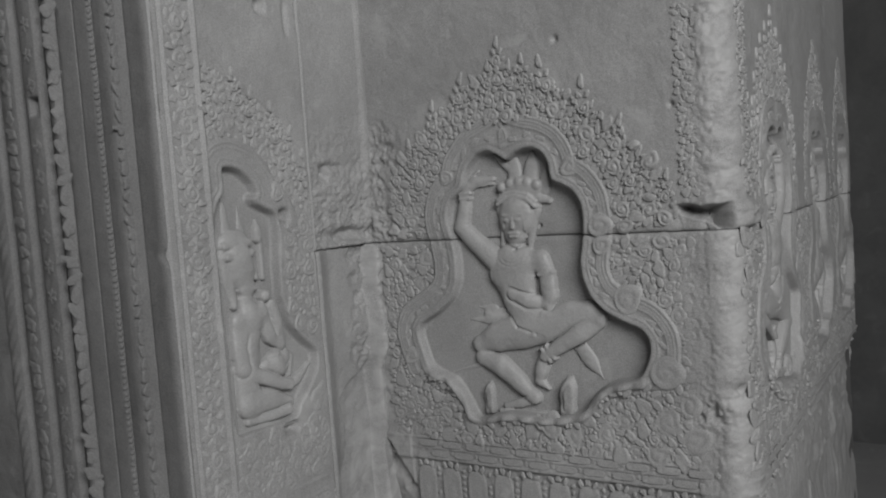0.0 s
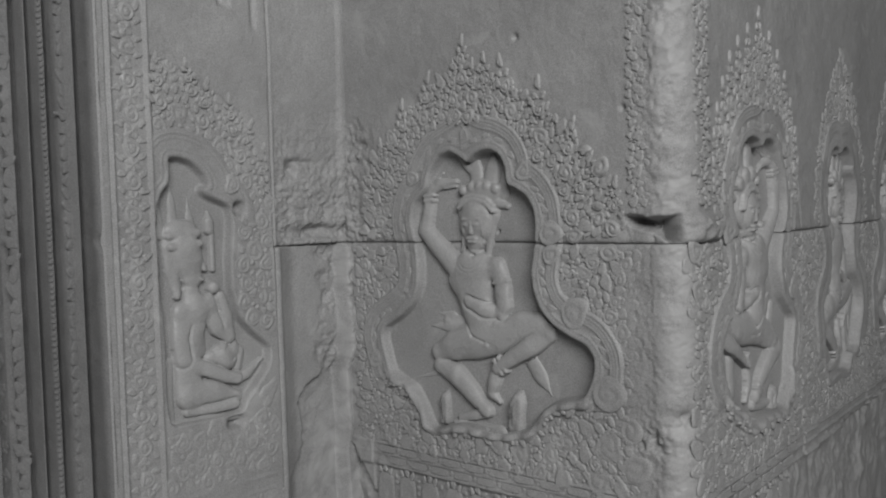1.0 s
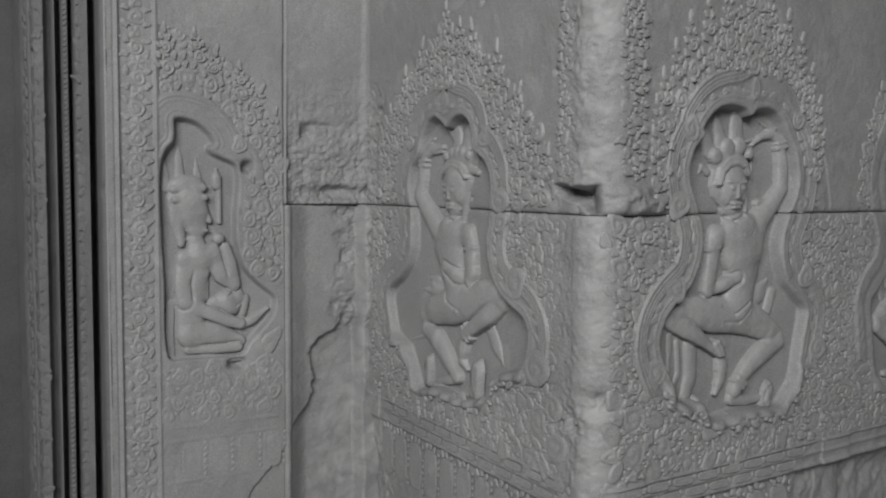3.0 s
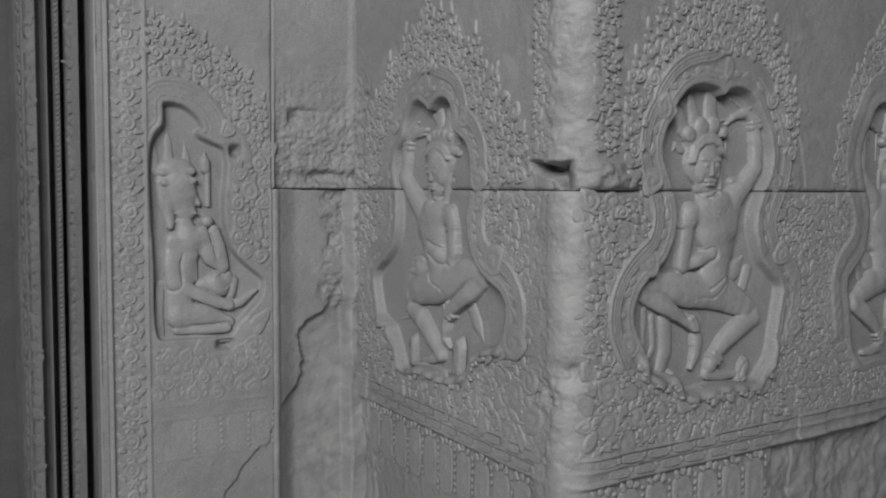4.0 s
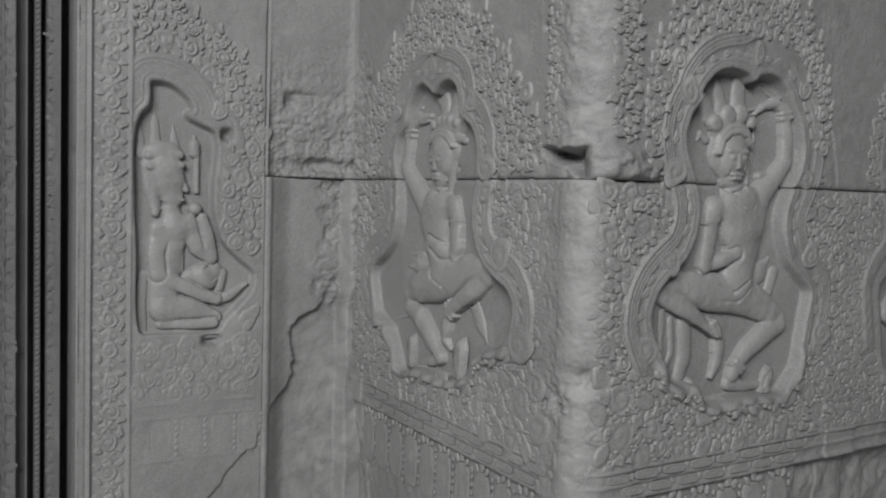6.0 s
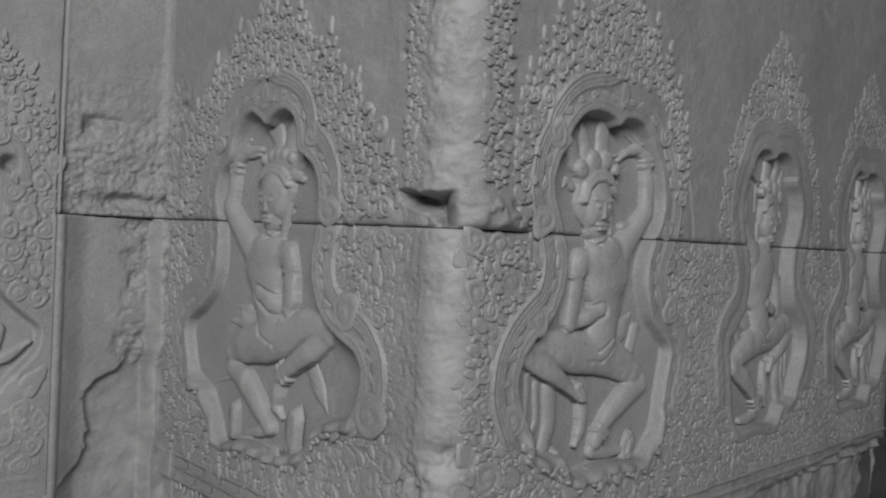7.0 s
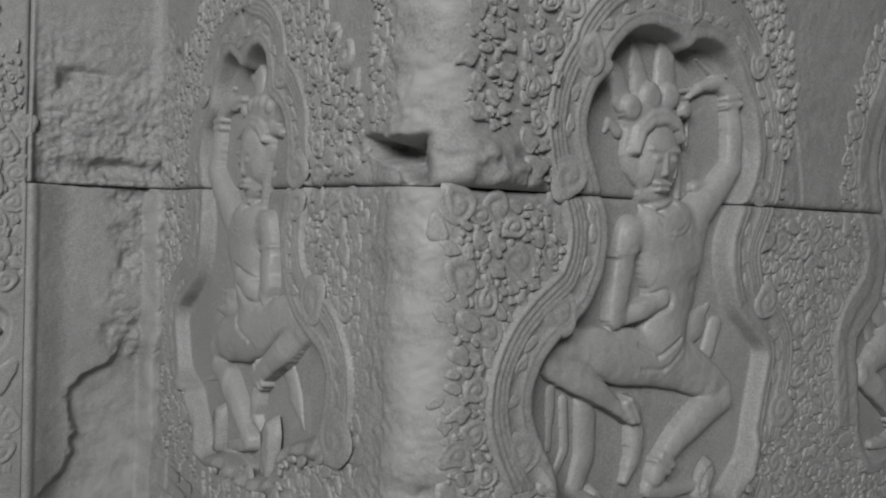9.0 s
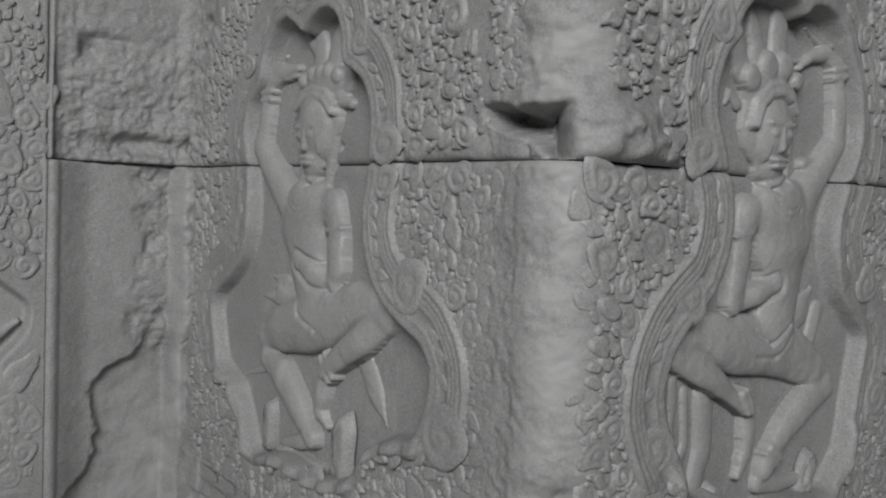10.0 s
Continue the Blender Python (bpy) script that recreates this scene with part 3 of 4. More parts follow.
def dancer_first():
    f = Relief(-0.53, -0.19, 0.930, 1.42)
    # cloth ends behind the legs
    f.chain(((-0.3771, 1.1110, 0.0130), (-0.4262, 1.1123, 0.0143)), 0, 0.35)
    f.chain(((-0.4183, 1.1235, 0.0093), (-0.4496, 1.1272, 0.0021)), 0, 0.5)
    f.chain(((-0.4269, 1.1042, 0.0092), (-0.4658, 1.1046, 0.0031)), 0, 0.5)
    f.chain(((-0.2588, 1.0651, 0.0127), (-0.2401, 1.0391, 0.0137), (-0.2179, 1.0079, 0.0021)), 0, 0.45)
    f.chain(((-0.4477, 1.0241, 0.0050), (-0.5119, 1.0066, 0.0021)), 0, 0.6)
    # crown points
    f.chain(((-0.3316, 1.3384, 0.0173), (-0.3249, 1.3695, 0.0140), (-0.3225, 1.3998, 0.0016)), 0.002, 0.5)
    f.chain(((-0.3043, 1.3300, 0.0117), (-0.2990, 1.3722, 0.0021)), 0.002, 0.5)
    f.chain(((-0.3575, 1.3430, 0.0154), (-0.3598, 1.3693, 0.0132), (-0.3637, 1.3908, 0.0099)), 0.002, 0.5)
    f.chain(((-0.3624, 1.3656, 0.0092), (-0.3792, 1.3785, 0.0073), (-0.3969, 1.3955, 0.0021)), 0.003, 0.6)
    # ears and pendants
    f.chain(((-0.3883, 1.2665, 0.0056), (-0.3919, 1.2360, 0.0045)), 0.002, 0.8)
    f.chain(((-0.3272, 1.2834, 0.0075), (-0.3367, 1.2451, 0.0065), (-0.3426, 1.2249, 0.0065)), 0.002, 0.8)
    f.chain(((-0.3171, 1.3164, 0.0097), (-0.2953, 1.3095, 0.0058)), 0.003, 0.8)
    # trunk
    f.chain(((-0.3672, 1.2353, 0.0165), (-0.3699, 1.2158, 0.0200)), 0.001, 0.6, soft=0.004)
    f.chain(((-0.4065, 1.2106, 0.0192), (-0.3696, 1.2059, 0.0296), (-0.3223, 1.2070, 0.0193)), 0.005, 0.62, soft=0.008)
    f.chain(((-0.3688, 1.2020, 0.0395), (-0.3707, 1.1774, 0.0395), (-0.3645, 1.1428, 0.0325), (-0.3493, 1.1115, 0.0340)), 0.004, 0.54, soft=0.007)
    f.ball((-0.394, 1.186), 0.024, 0.024, 0.010, 0.009, 0.010)
    # raised arm and hand
    f.chain(((-0.4065, 1.2106, 0.0198), (-0.4389, 1.2394, 0.0168), (-0.4693, 1.2706, 0.0154), (-0.4620, 1.2996, 0.0130), (-0.4570, 1.3305, 0.0106)), 0.004, 0.85)
    f.chain(((-0.4539, 1.3383, 0.0096), (-0.4341, 1.3510, 0.0091), (-0.4016, 1.3528, 0.0049)), 0.005, 0.85)
    f.chain(((-0.4581, 1.3446, 0.0044), (-0.4302, 1.3686, 0.0022)), 0.003, 0.9)
    f.chain(((-0.4370, 1.3433, 0.0040), (-0.4023, 1.3450, 0.0029)), 0.005, 0.9)
    f.limb((-0.466, 1.322), (-0.448, 1.322), 0.0038, 0.0038, 0.011)
    f.limb((-0.466, 1.330), (-0.447, 1.331), 0.0038, 0.0038, 0.011)
    # hips and thighs
    f.chain(((-0.4469, 1.0610, 0.0161), (-0.4108, 1.0743, 0.0268), (-0.3624, 1.0855, 0.0312), (-0.3177, 1.0964, 0.0307), (-0.2720, 1.1117, 0.0264), (-0.2344, 1.1198, 0.0199), (-0.2168, 1.1116, 0.0148)), 0.005, 0.62, soft=0.004)
    f.groove((-0.386, 1.118), (-0.366, 1.094), 0.0020, 0.0035)
    f.groove((-0.366, 1.094), (-0.330, 1.083), 0.0020, 0.0035)
    f.ball((-0.336, 1.082), 0.006, 0.006, 0.004, 0.020)
    # standing leg
    f.chain(((-0.4442, 1.0366, 0.0156), (-0.4104, 1.0238, 0.0192), (-0.3804, 0.9990, 0.0160), (-0.3576, 0.9763, 0.0125), (-0.3471, 0.9690, 0.0123)), 0.009, 0.74, soft=0.0048, cut=0.0055)
    f.chain(((-0.3439, 0.9673, 0.0106), (-0.3747, 0.9572, 0.0088), (-0.4048, 0.9500, 0.0060)), 0.005, 0.74, soft=0.0048, cut=0.0055)
    f.limb((-0.372, 0.996), (-0.351, 0.976), 0.0042, 0.0042, 0.012)
    f.chain(((-0.415, 0.940, 0.006), (-0.306, 0.938, 0.006)), 0.004, 1.3)
    # lifted leg
    f.chain(((-0.2172, 1.1060, 0.0138), (-0.2470, 1.0864, 0.0158), (-0.2882, 1.0632, 0.0133), (-0.3196, 1.0436, 0.0106)), 0.012, 0.74, soft=0.0048, cut=0.0055)
    f.chain(((-0.3216, 1.0454, 0.0127), (-0.3300, 1.0205, 0.0128), (-0.3360, 0.9995, 0.0090), (-0.3196, 0.9856, 0.0033)), 0.007, 0.74, soft=0.0048, cut=0.0055)
    f.limb((-0.324, 1.056), (-0.309, 1.036), 0.0042, 0.0042, 0.016)
    f.limb((-0.316, 1.061), (-0.301, 1.041), 0.0042, 0.0042, 0.016)
    # bent arm over the trunk
    f.chain(((-0.3200, 1.2089, 0.0183), (-0.3070, 1.1817, 0.0151), (-0.3042, 1.1479, 0.0150), (-0.3083, 1.1353, 0.0126)), 0.01, 0.62, soft=0.0060, cut=0.005)
    f.chain(((-0.3061, 1.1363, 0.0117), (-0.3417, 1.1380, 0.0121), (-0.3729, 1.1507, 0.0105)), 0.014, 0.74, soft=0.0048, cut=0.0055)
    f.chain(((-0.3729, 1.1507, 0.0111), (-0.3893, 1.1706, 0.0079), (-0.3964, 1.1945, 0.0034)), 0.014, 0.74, soft=0.0048)
    f.limb((-0.322, 1.184), (-0.295, 1.188), 0.0030, 0.0030, 0.0140)
    # head
    f.ball((-0.347, 1.334), 0.043, 0.022, 0.014, 0.002)
    f.ball((-0.356, 1.304), 0.044, 0.042, 0.012, 0.002)
    f.chain(((-0.357, 1.294, 0.033), (-0.360, 1.282, 0.033), (-0.363, 1.257, 0.022)), 0.006, 0.56, soft=0.002)
    f.groove((-0.382, 1.238), (-0.364, 1.229), 0.0030, 0.0060)
    f.groove((-0.364, 1.229), (-0.345, 1.236), 0.0030, 0.0060)
    for up, lift in ((0.0, 0.0165), (0.0068, 0.0140)):
        f.chain(((-0.391, 1.309 + up, 0.0038), (-0.378, 1.318 + up, 0.0042), (-0.357, 1.321 + up, 0.0042), (-0.334, 1.315 + up, 0.0042), (-0.320, 1.302 + up, 0.0038)), lift, 0.8, soft=0.0012)
    for k in range(5):
        f.ball((-0.384 + 0.017 * k, 1.344 - 0.0015 * (k - 2) ** 2), 0.0085, 0.0090, 0.007, 0.010)
    face_marks(f, (-0.362, 1.276), 0.0240)
    necklace(f, (-0.368, 1.222), 0.030)
    return f


def dancer_second():
    f = Relief(0.10, 0.42, 0.945, 1.44)
    # cloth ends
    f.chain(((0.1470, 1.0766, 0.0060), (0.1461, 1.0247, 0.0040)), 0, 0.5)
    f.chain(((0.1621, 1.0670, 0.0054), (0.1664, 1.0231, 0.0055), (0.1526, 0.9941, 0.0048)), 0, 0.6)
    f.chain(((0.1897, 1.0654, 0.0140), (0.1915, 1.0151, 0.0135), (0.1814, 0.9877, 0.0114)), 0, 0.6)
    f.chain(((0.3137, 1.1098, 0.0117), (0.3368, 1.1267, 0.0166), (0.3569, 1.1477, 0.0039)), 0, 0.45)
    f.chain(((0.3590, 1.0999, 0.0099), (0.3677, 1.1271, 0.0099)), 0, 0.45)
    # crown points, streamer and ear curl
    f.chain(((0.2190, 1.3405, 0.0129), (0.2125, 1.3607, 0.0093), (0.2039, 1.3817, 0.0014)), 0.002, 0.5)
    f.chain(((0.2463, 1.3486, 0.0147), (0.2381, 1.3719, 0.0103), (0.2297, 1.4009, 0.0015)), 0.002, 0.5)
    f.chain(((0.2792, 1.3511, 0.0168), (0.2766, 1.3784, 0.0137), (0.2771, 1.4028, 0.0114)), 0.002, 0.45)
    f.chain(((0.3145, 1.3564, 0.0031), (0.3166, 1.3056, 0.0024)), 0, 0.8)
    f.chain(((0.2897, 1.3544, 0.0024), (0.3285, 1.3625, 0.0031)), 0.002, 0.8)
    f.chain(((0.2158, 1.3106, 0.0066), (0.2041, 1.3188, 0.0053), (0.1995, 1.3097, 0.0027)), 0.001, 0.8)
    f.chain(((0.2445, 1.2823, 0.0059), (0.2499, 1.2554, 0.0051), (0.2564, 1.2417, 0.0051)), 0.003, 0.85)
    f.chain(((0.3034, 1.2850, 0.0047), (0.3046, 1.2541, 0.0039)), 0.002, 0.8)
    # trunk
    f.chain(((0.2770, 1.2533, 0.0160), (0.2800, 1.2350, 0.0190)), 0.001, 0.6, soft=0.004)
    f.chain(((0.2390, 1.2148, 0.0159), (0.2813, 1.2228, 0.0251), (0.3275, 1.2348, 0.0181)), 0.006, 0.66, soft=0.008)
    f.chain(((0.2846, 1.2154, 0.0400), (0.2910, 1.1890, 0.0400), (0.2930, 1.1643, 0.0335), (0.2900, 1.1366, 0.0325), (0.2857, 1.1120, 0.0340)), 0.005, 0.52, soft=0.007)
    f.chain(((0.3264, 1.2235, 0.0174), (0.3213, 1.1922, 0.0158), (0.3197, 1.1547, 0.0111)), 0.006, 0.6, soft=0.007)
    f.ball((0.314, 1.200), 0.020, 0.024, 0.008, 0.012, 0.010)
    # raised arm and hand
    f.chain(((0.3289, 1.2399, 0.0189), (0.3553, 1.2634, 0.0150), (0.3757, 1.2884, 0.0130), (0.3759, 1.3204, 0.0125), (0.3697, 1.3506, 0.0108)), 0.004, 0.85)
    f.chain(((0.3709, 1.3596, 0.0104), (0.3524, 1.3707, 0.0078), (0.3285, 1.3637, 0.0052), (0.3131, 1.3525, 0.0027)), 0.005, 0.85)
    f.chain(((0.3563, 1.3736, 0.0043), (0.3226, 1.3906, 0.0014)), 0.003, 0.9)
    f.chain(((0.3562, 1.3774, 0.0031), (0.3766, 1.3811, 0.0025)), 0.004, 0.9)
    f.chain(((0.3486, 1.2669, 0.0063), (0.3262, 1.2648, 0.0069)), 0.005, 0.8)
    f.limb((0.361, 1.348), (0.380, 1.352), 0.0036, 0.0036, 0.011)
    f.limb((0.361, 1.355), (0.380, 1.360), 0.0036, 0.0036, 0.011)
    # hips and thighs
    f.chain(((0.1418, 1.1114, 0.0118), (0.1658, 1.1151, 0.0186), (0.2001, 1.1062, 0.0258), (0.2397, 1.1016, 0.0277), (0.2847, 1.0985, 0.0288), (0.3241, 1.0868, 0.0254), (0.3586, 1.0699, 0.0195), (0.3804, 1.0623, 0.0117)), 0.004, 0.55, soft=0.004)
    f.groove((0.246, 1.113), (0.272, 1.101), 0.0020, 0.0032)
    f.groove((0.272, 1.101), (0.302, 1.117), 0.0020, 0.0032)
    f.groove((0.250, 1.090), (0.282, 1.088), 0.0022, 0.0016)
    f.groove((0.282, 1.088), (0.306, 1.106), 0.0022, 0.0016)
    # lifted leg
    f.chain(((0.1449, 1.0974, 0.0126), (0.1696, 1.0870, 0.0140), (0.1978, 1.0726, 0.0114), (0.2233, 1.0568, 0.0079), (0.2418, 1.0459, 0.0074)), 0.01, 0.74, soft=0.0048, cut=0.0055)
    f.chain(((0.2521, 1.0476, 0.0111), (0.2552, 1.0249, 0.0112), (0.2531, 1.0038, 0.0091), (0.2428, 0.9835, 0.0045)), 0.007, 0.72, soft=0.0048, cut=0.0055)
    f.limb((0.232, 1.060), (0.243, 1.042), 0.0042, 0.0042, 0.016)
    f.limb((0.238, 1.062), (0.249, 1.042), 0.0042, 0.0042, 0.016)
    # standing leg
    f.chain(((0.3792, 1.0508, 0.0148), (0.3470, 1.0369, 0.0171), (0.3159, 1.0171, 0.0144), (0.2933, 0.9971, 0.0108), (0.2862, 0.9835, 0.0117)), 0.008, 0.74, soft=0.0048, cut=0.0055)
    f.chain(((0.2822, 0.9703, 0.0110), (0.3133, 0.9634, 0.0082), (0.3468, 0.9637, 0.0059)), 0.005, 0.74, soft=0.0048, cut=0.0055)
    f.limb((0.283, 0.998), (0.300, 0.986), 0.0042, 0.0042, 0.013)
    f.limb((0.290, 1.004), (0.306, 0.992), 0.0042, 0.0042, 0.013)
    # bent arm
    f.chain(((0.2367, 1.2184, 0.0173), (0.2261, 1.1919, 0.0144), (0.2202, 1.1561, 0.0130), (0.2180, 1.1395, 0.0115)), 0.009, 0.62, soft=0.0060, cut=0.005)
    f.chain(((0.2195, 1.1383, 0.0100), (0.2527, 1.1466, 0.0096), (0.2763, 1.1553, 0.0085)), 0.014, 0.74, soft=0.0048, cut=0.0055)
    f.chain(((0.2763, 1.1553, 0.0095), (0.2880, 1.1687, 0.0075), (0.2963, 1.1921, 0.0046), (0.3004, 1.2058, 0.0023)), 0.013, 0.74, soft=0.0048)
    f.limb((0.213, 1.197), (0.239, 1.201), 0.0030, 0.0030, 0.0130)
    # head
    f.ball((0.259, 1.325), 0.040, 0.026, 0.013, 0.002)
    f.ball((0.262, 1.300), 0.042, 0.044, 0.012, 0.002)
    f.chain(((0.266, 1.294, 0.0290), (0.267, 1.284, 0.0290), (0.269, 1.264, 0.0195)), 0.006, 0.62, soft=0.002)
    f.groove((0.252, 1.246), (0.269, 1.239), 0.0030, 0.0060)
    f.groove((0.269, 1.239), (0.287, 1.247), 0.0030, 0.0060)
    for up, lift in ((0.0, 0.0165), (0.0068, 0.0140)):
        f.chain(((0.233 - 0.5 * up, 1.294, 0.0038), (0.239 - 0.5 * up, 1.312 + 0.4 * up, 0.0042), (0.253, 1.322 + up, 0.0042), (0.271, 1.325 + up, 0.0042), (0.288, 1.320 + up, 0.0042), (0.296, 1.310 + up, 0.0036)), lift, 0.8, soft=0.0012)
    for s, z, r in ((0.2265, 1.3335, 0.0125), (0.2525, 1.3470, 0.0135), (0.2790, 1.3495, 0.0130), (0.3020, 1.3390, 0.0090)):
        f.ball((s, z), r, r, 0.008, 0.009)
        f.groove((s, z), (s + 0.0005, z), 0.5 * r, 0.0012)
    face_marks(f, (0.266, 1.284), 0.0238)
    necklace(f, (0.282, 1.236), 0.028)
    return f


def seated_figure():
    f = Relief(-0.412, -0.19, 0.960, 1.38)
    # crown, back cloth and lotus
    f.chain(((-0.3863, 1.2790, 0.0086), (-0.3866, 1.3058, 0.0057), (-0.3888, 1.3324, 0.0014)), 0, 0.5)
    f.chain(((-0.3624, 1.2873, 0.0106), (-0.3639, 1.3258, 0.0077), (-0.3653, 1.3603, 0.0019)), 0, 0.5)
    f.chain(((-0.3312, 1.2929, 0.0089), (-0.3348, 1.3366, 0.0020)), 0, 0.5)
    f.chain(((-0.3800, 1.0785, 0.0078), (-0.3872, 1.0349, 0.0116), (-0.3866, 0.9858, 0.0126)), 0, 0.4)
    f.chain(((-0.2981, 1.2849, 0.0091), (-0.2984, 1.2987, 0.0091), (-0.2986, 1.3145, 0.0020)), 0.004, 0.85)
    f.chain(((-0.2940, 1.2790, 0.0051), (-0.2940, 1.2195, 0.0051)), 0.004, 0.9)
    # trunk and raised knee
    f.chain(((-0.3367, 1.1900, 0.0148), (-0.3345, 1.1752, 0.0178)), 0.002, 0.8, soft=0.006)
    f.chain(((-0.3558, 1.1550, 0.0177), (-0.3292, 1.1583, 0.0259), (-0.3083, 1.1619, 0.0201)), 0.003, 0.7, soft=0.006)
    f.chain(((-0.3282, 1.1543, 0.0282), (-0.3405, 1.1161, 0.0220), (-0.3468, 1.0719, 0.0258), (-0.3462, 1.0272, 0.0258)), 0.003, 0.5, soft=0.006)
    f.chain(((-0.3218, 1.1304, 0.0080), (-0.3212, 1.0855, 0.0080)), 0.002, 0.7, soft=0.006)
    f.chain(((-0.3007, 1.0695, 0.0184), (-0.2802, 1.0725, 0.0271), (-0.2638, 1.0829, 0.0169)), 0.001, 0.7)
    f.chain(((-0.2469, 1.0790, 0.0086), (-0.2546, 1.0384, 0.0075)), 0.003, 0.8)
    # the arm that holds the lotus
    f.chain(((-0.3062, 1.1598, 0.0169), (-0.2893, 1.1243, 0.0169), (-0.2684, 1.1044, 0.0110)), 0.006, 0.62, soft=0.0060, cut=0.005)
    f.chain(((-0.2663, 1.1063, 0.0113), (-0.2742, 1.1440, 0.0102), (-0.2840, 1.1744, 0.0091)), 0.01, 0.74, soft=0.0048, cut=0.0055)
    f.ball((-0.297, 1.190), 0.012, 0.011, 0.013, 0.006)
    # lap, shin and seat
    f.chain(((-0.3481, 1.0204, 0.0250), (-0.3019, 1.0192, 0.0220), (-0.2581, 1.0017, 0.0120)), 0.003, 0.70, soft=0.0048, cut=0.005)
    f.chain(((-0.3516, 0.9928, 0.0090), (-0.3065, 0.9892, 0.0092), (-0.2622, 0.9918, 0.0094)), 0.008, 0.74, soft=0.0048, cut=0.0055)
    f.chain(((-0.3788, 0.9752, 0.0070), (-0.3215, 0.9733, 0.0081), (-0.2534, 0.9705, 0.0073)), 0.004, 1.2, soft=0.0040, cut=0.008)
    # the arm laid over the knee
    f.chain(((-0.3558, 1.1530, 0.0177), (-0.3621, 1.1120, 0.0147), (-0.3587, 1.0804, 0.0146)), 0.008, 0.62, soft=0.0060, cut=0.005)
    f.chain(((-0.3567, 1.0764, 0.0154), (-0.3177, 1.0584, 0.0127), (-0.2797, 1.0400, 0.0109), (-0.2587, 1.0346, 0.0101)), 0.013, 0.72, soft=0.0048, cut=0.0055)
    f.chain(((-0.2587, 1.0325, 0.0105), (-0.2377, 1.0374, 0.0086), (-0.2037, 1.0592, 0.0033)), 0.008, 0.74, soft=0.0048, cut=0.0055)
    # head
    f.chain(((-0.373, 1.262, 0.014), (-0.370, 1.226, 0.013), (-0.362, 1.190, 0.010)), 0.002, 0.6)
    f.ball((-0.350, 1.282), 0.033, 0.022, 0.013, 0.002)
    f.chain(((-0.346, 1.256, 0.028), (-0.341, 1.236, 0.027), (-0.335, 1.210, 0.019)), 0.006, 0.58, soft=0.003)
    f.limb((-0.317, 1.234), (-0.313, 1.222), 0.004, 0.005, 0.010)
    f.limb((-0.325, 1.206), (-0.318, 1.205), 0.003, 0.003, 0.014)
    f.limb((-0.374, 1.260), (-0.322, 1.264), 0.0062, 0.0062, 0.0155, 0.6)
    f.limb((-0.376, 1.278), (-0.324, 1.281), 0.0070, 0.0070, 0.010, 0.7)
    f.limb((-0.365, 1.222), (-0.363, 1.182), 0.006, 0.007, 0.004)
    return f


first = dancer_first()
first.make("dancer_relief", PIER, "grey stone relief of a dancer with one arm raised in niche", "relief", -NICHE_DEPTH + niche_rise(first.s), seed=1)
second = dancer_second()
second.make("dancer_relief", PIER, "grey stone dancer relief with tall crown and bent knees", "relief", -NICHE_DEPTH + niche_rise(second.s), seed=2)
for k, centre in enumerate(FAR_NICHES):
    mid = float(second.s.mean())
    second.make("dancer_relief", PIER, "shallow worn stone relief of a dancer in narrow niche", "relief", -NICHE_DEPTH * 0.9,
                (centre - mid + (0.276 - mid) * NARROW, 0.0), -NARROW, 0.95, 5 + k)
seated_figure().make("seated_relief", SIDE, "grey stone relief of seated crowned figure holding lotus bud", "relief", -0.019, seed=3)


# ---- carved leaves, scrolls and buds ----
def polar_piece(name, rings, spokes, outline, height, bend=0.0):
    """A small carved boss about 1 across its radius; outline(angle) and height(r, angle)."""
    verts, faces = [(0, 0, height(0.0, 0.0))], []
    for i in range(1, rings + 1):
        r = i / rings
        for j in range(spokes):
            a = 2 * math.pi * j / spokes
            k = outline(a) * r
            x, y = k * math.sin(a), k * math.cos(a)
            verts.append((x + bend * y * abs(y), y, height(r, a)))
    for j in range(spokes):
        faces.append((0, 1 + (j + 1) % spokes, 1 + j))
    for i in range(rings - 1):
        for j in range(spokes):
            p, q = 1 + i * spokes + j, 1 + i * spokes + (j + 1) % spokes
            faces.append((p, q, q + spokes, p + spokes))
    me = bpy.data.meshes.new(name)
    me.from_pydata(verts, [], faces)
    me.materials.append(CARVED)
    me.polygons.foreach_set("use_smooth", [True] * len(me.polygons))
    me.update()
    return me


def scroll_mesh(seed, hand):
    """A flat-topped curl with an engraved spiral; heights are shares of the carving's depth."""
    rnd = random.Random(seed)
    w = [rnd.uniform(-0.10, 0.10) for _ in range(4)]
    turns = rnd.uniform(1.3, 1.9)

    def outline(a):
        tail = 0.30 * math.exp(-((((a * hand) % (2 * math.pi)) - 0.5) / 0.5) ** 2)
        return 1 + tail + w[0] * math.sin(2 * a + 6 * w[1]) + w[2] * math.sin(3 * a + 9 * w[3])

    def height(r, a):
        if r >= 1:
            return -0.3
        curl = 0.5 + 0.5 * math.cos(2 * math.pi * (turns * r - hand * a / (2 * math.pi)))
        eye = math.exp(-(r / 0.22) ** 2)
        return 0.45 + 0.62 * curl ** 0.5 * (1 - eye) + 0.75 * eye - 0.35 * r ** 10
    return polar_piece("scroll", 11, 22, outline, height)


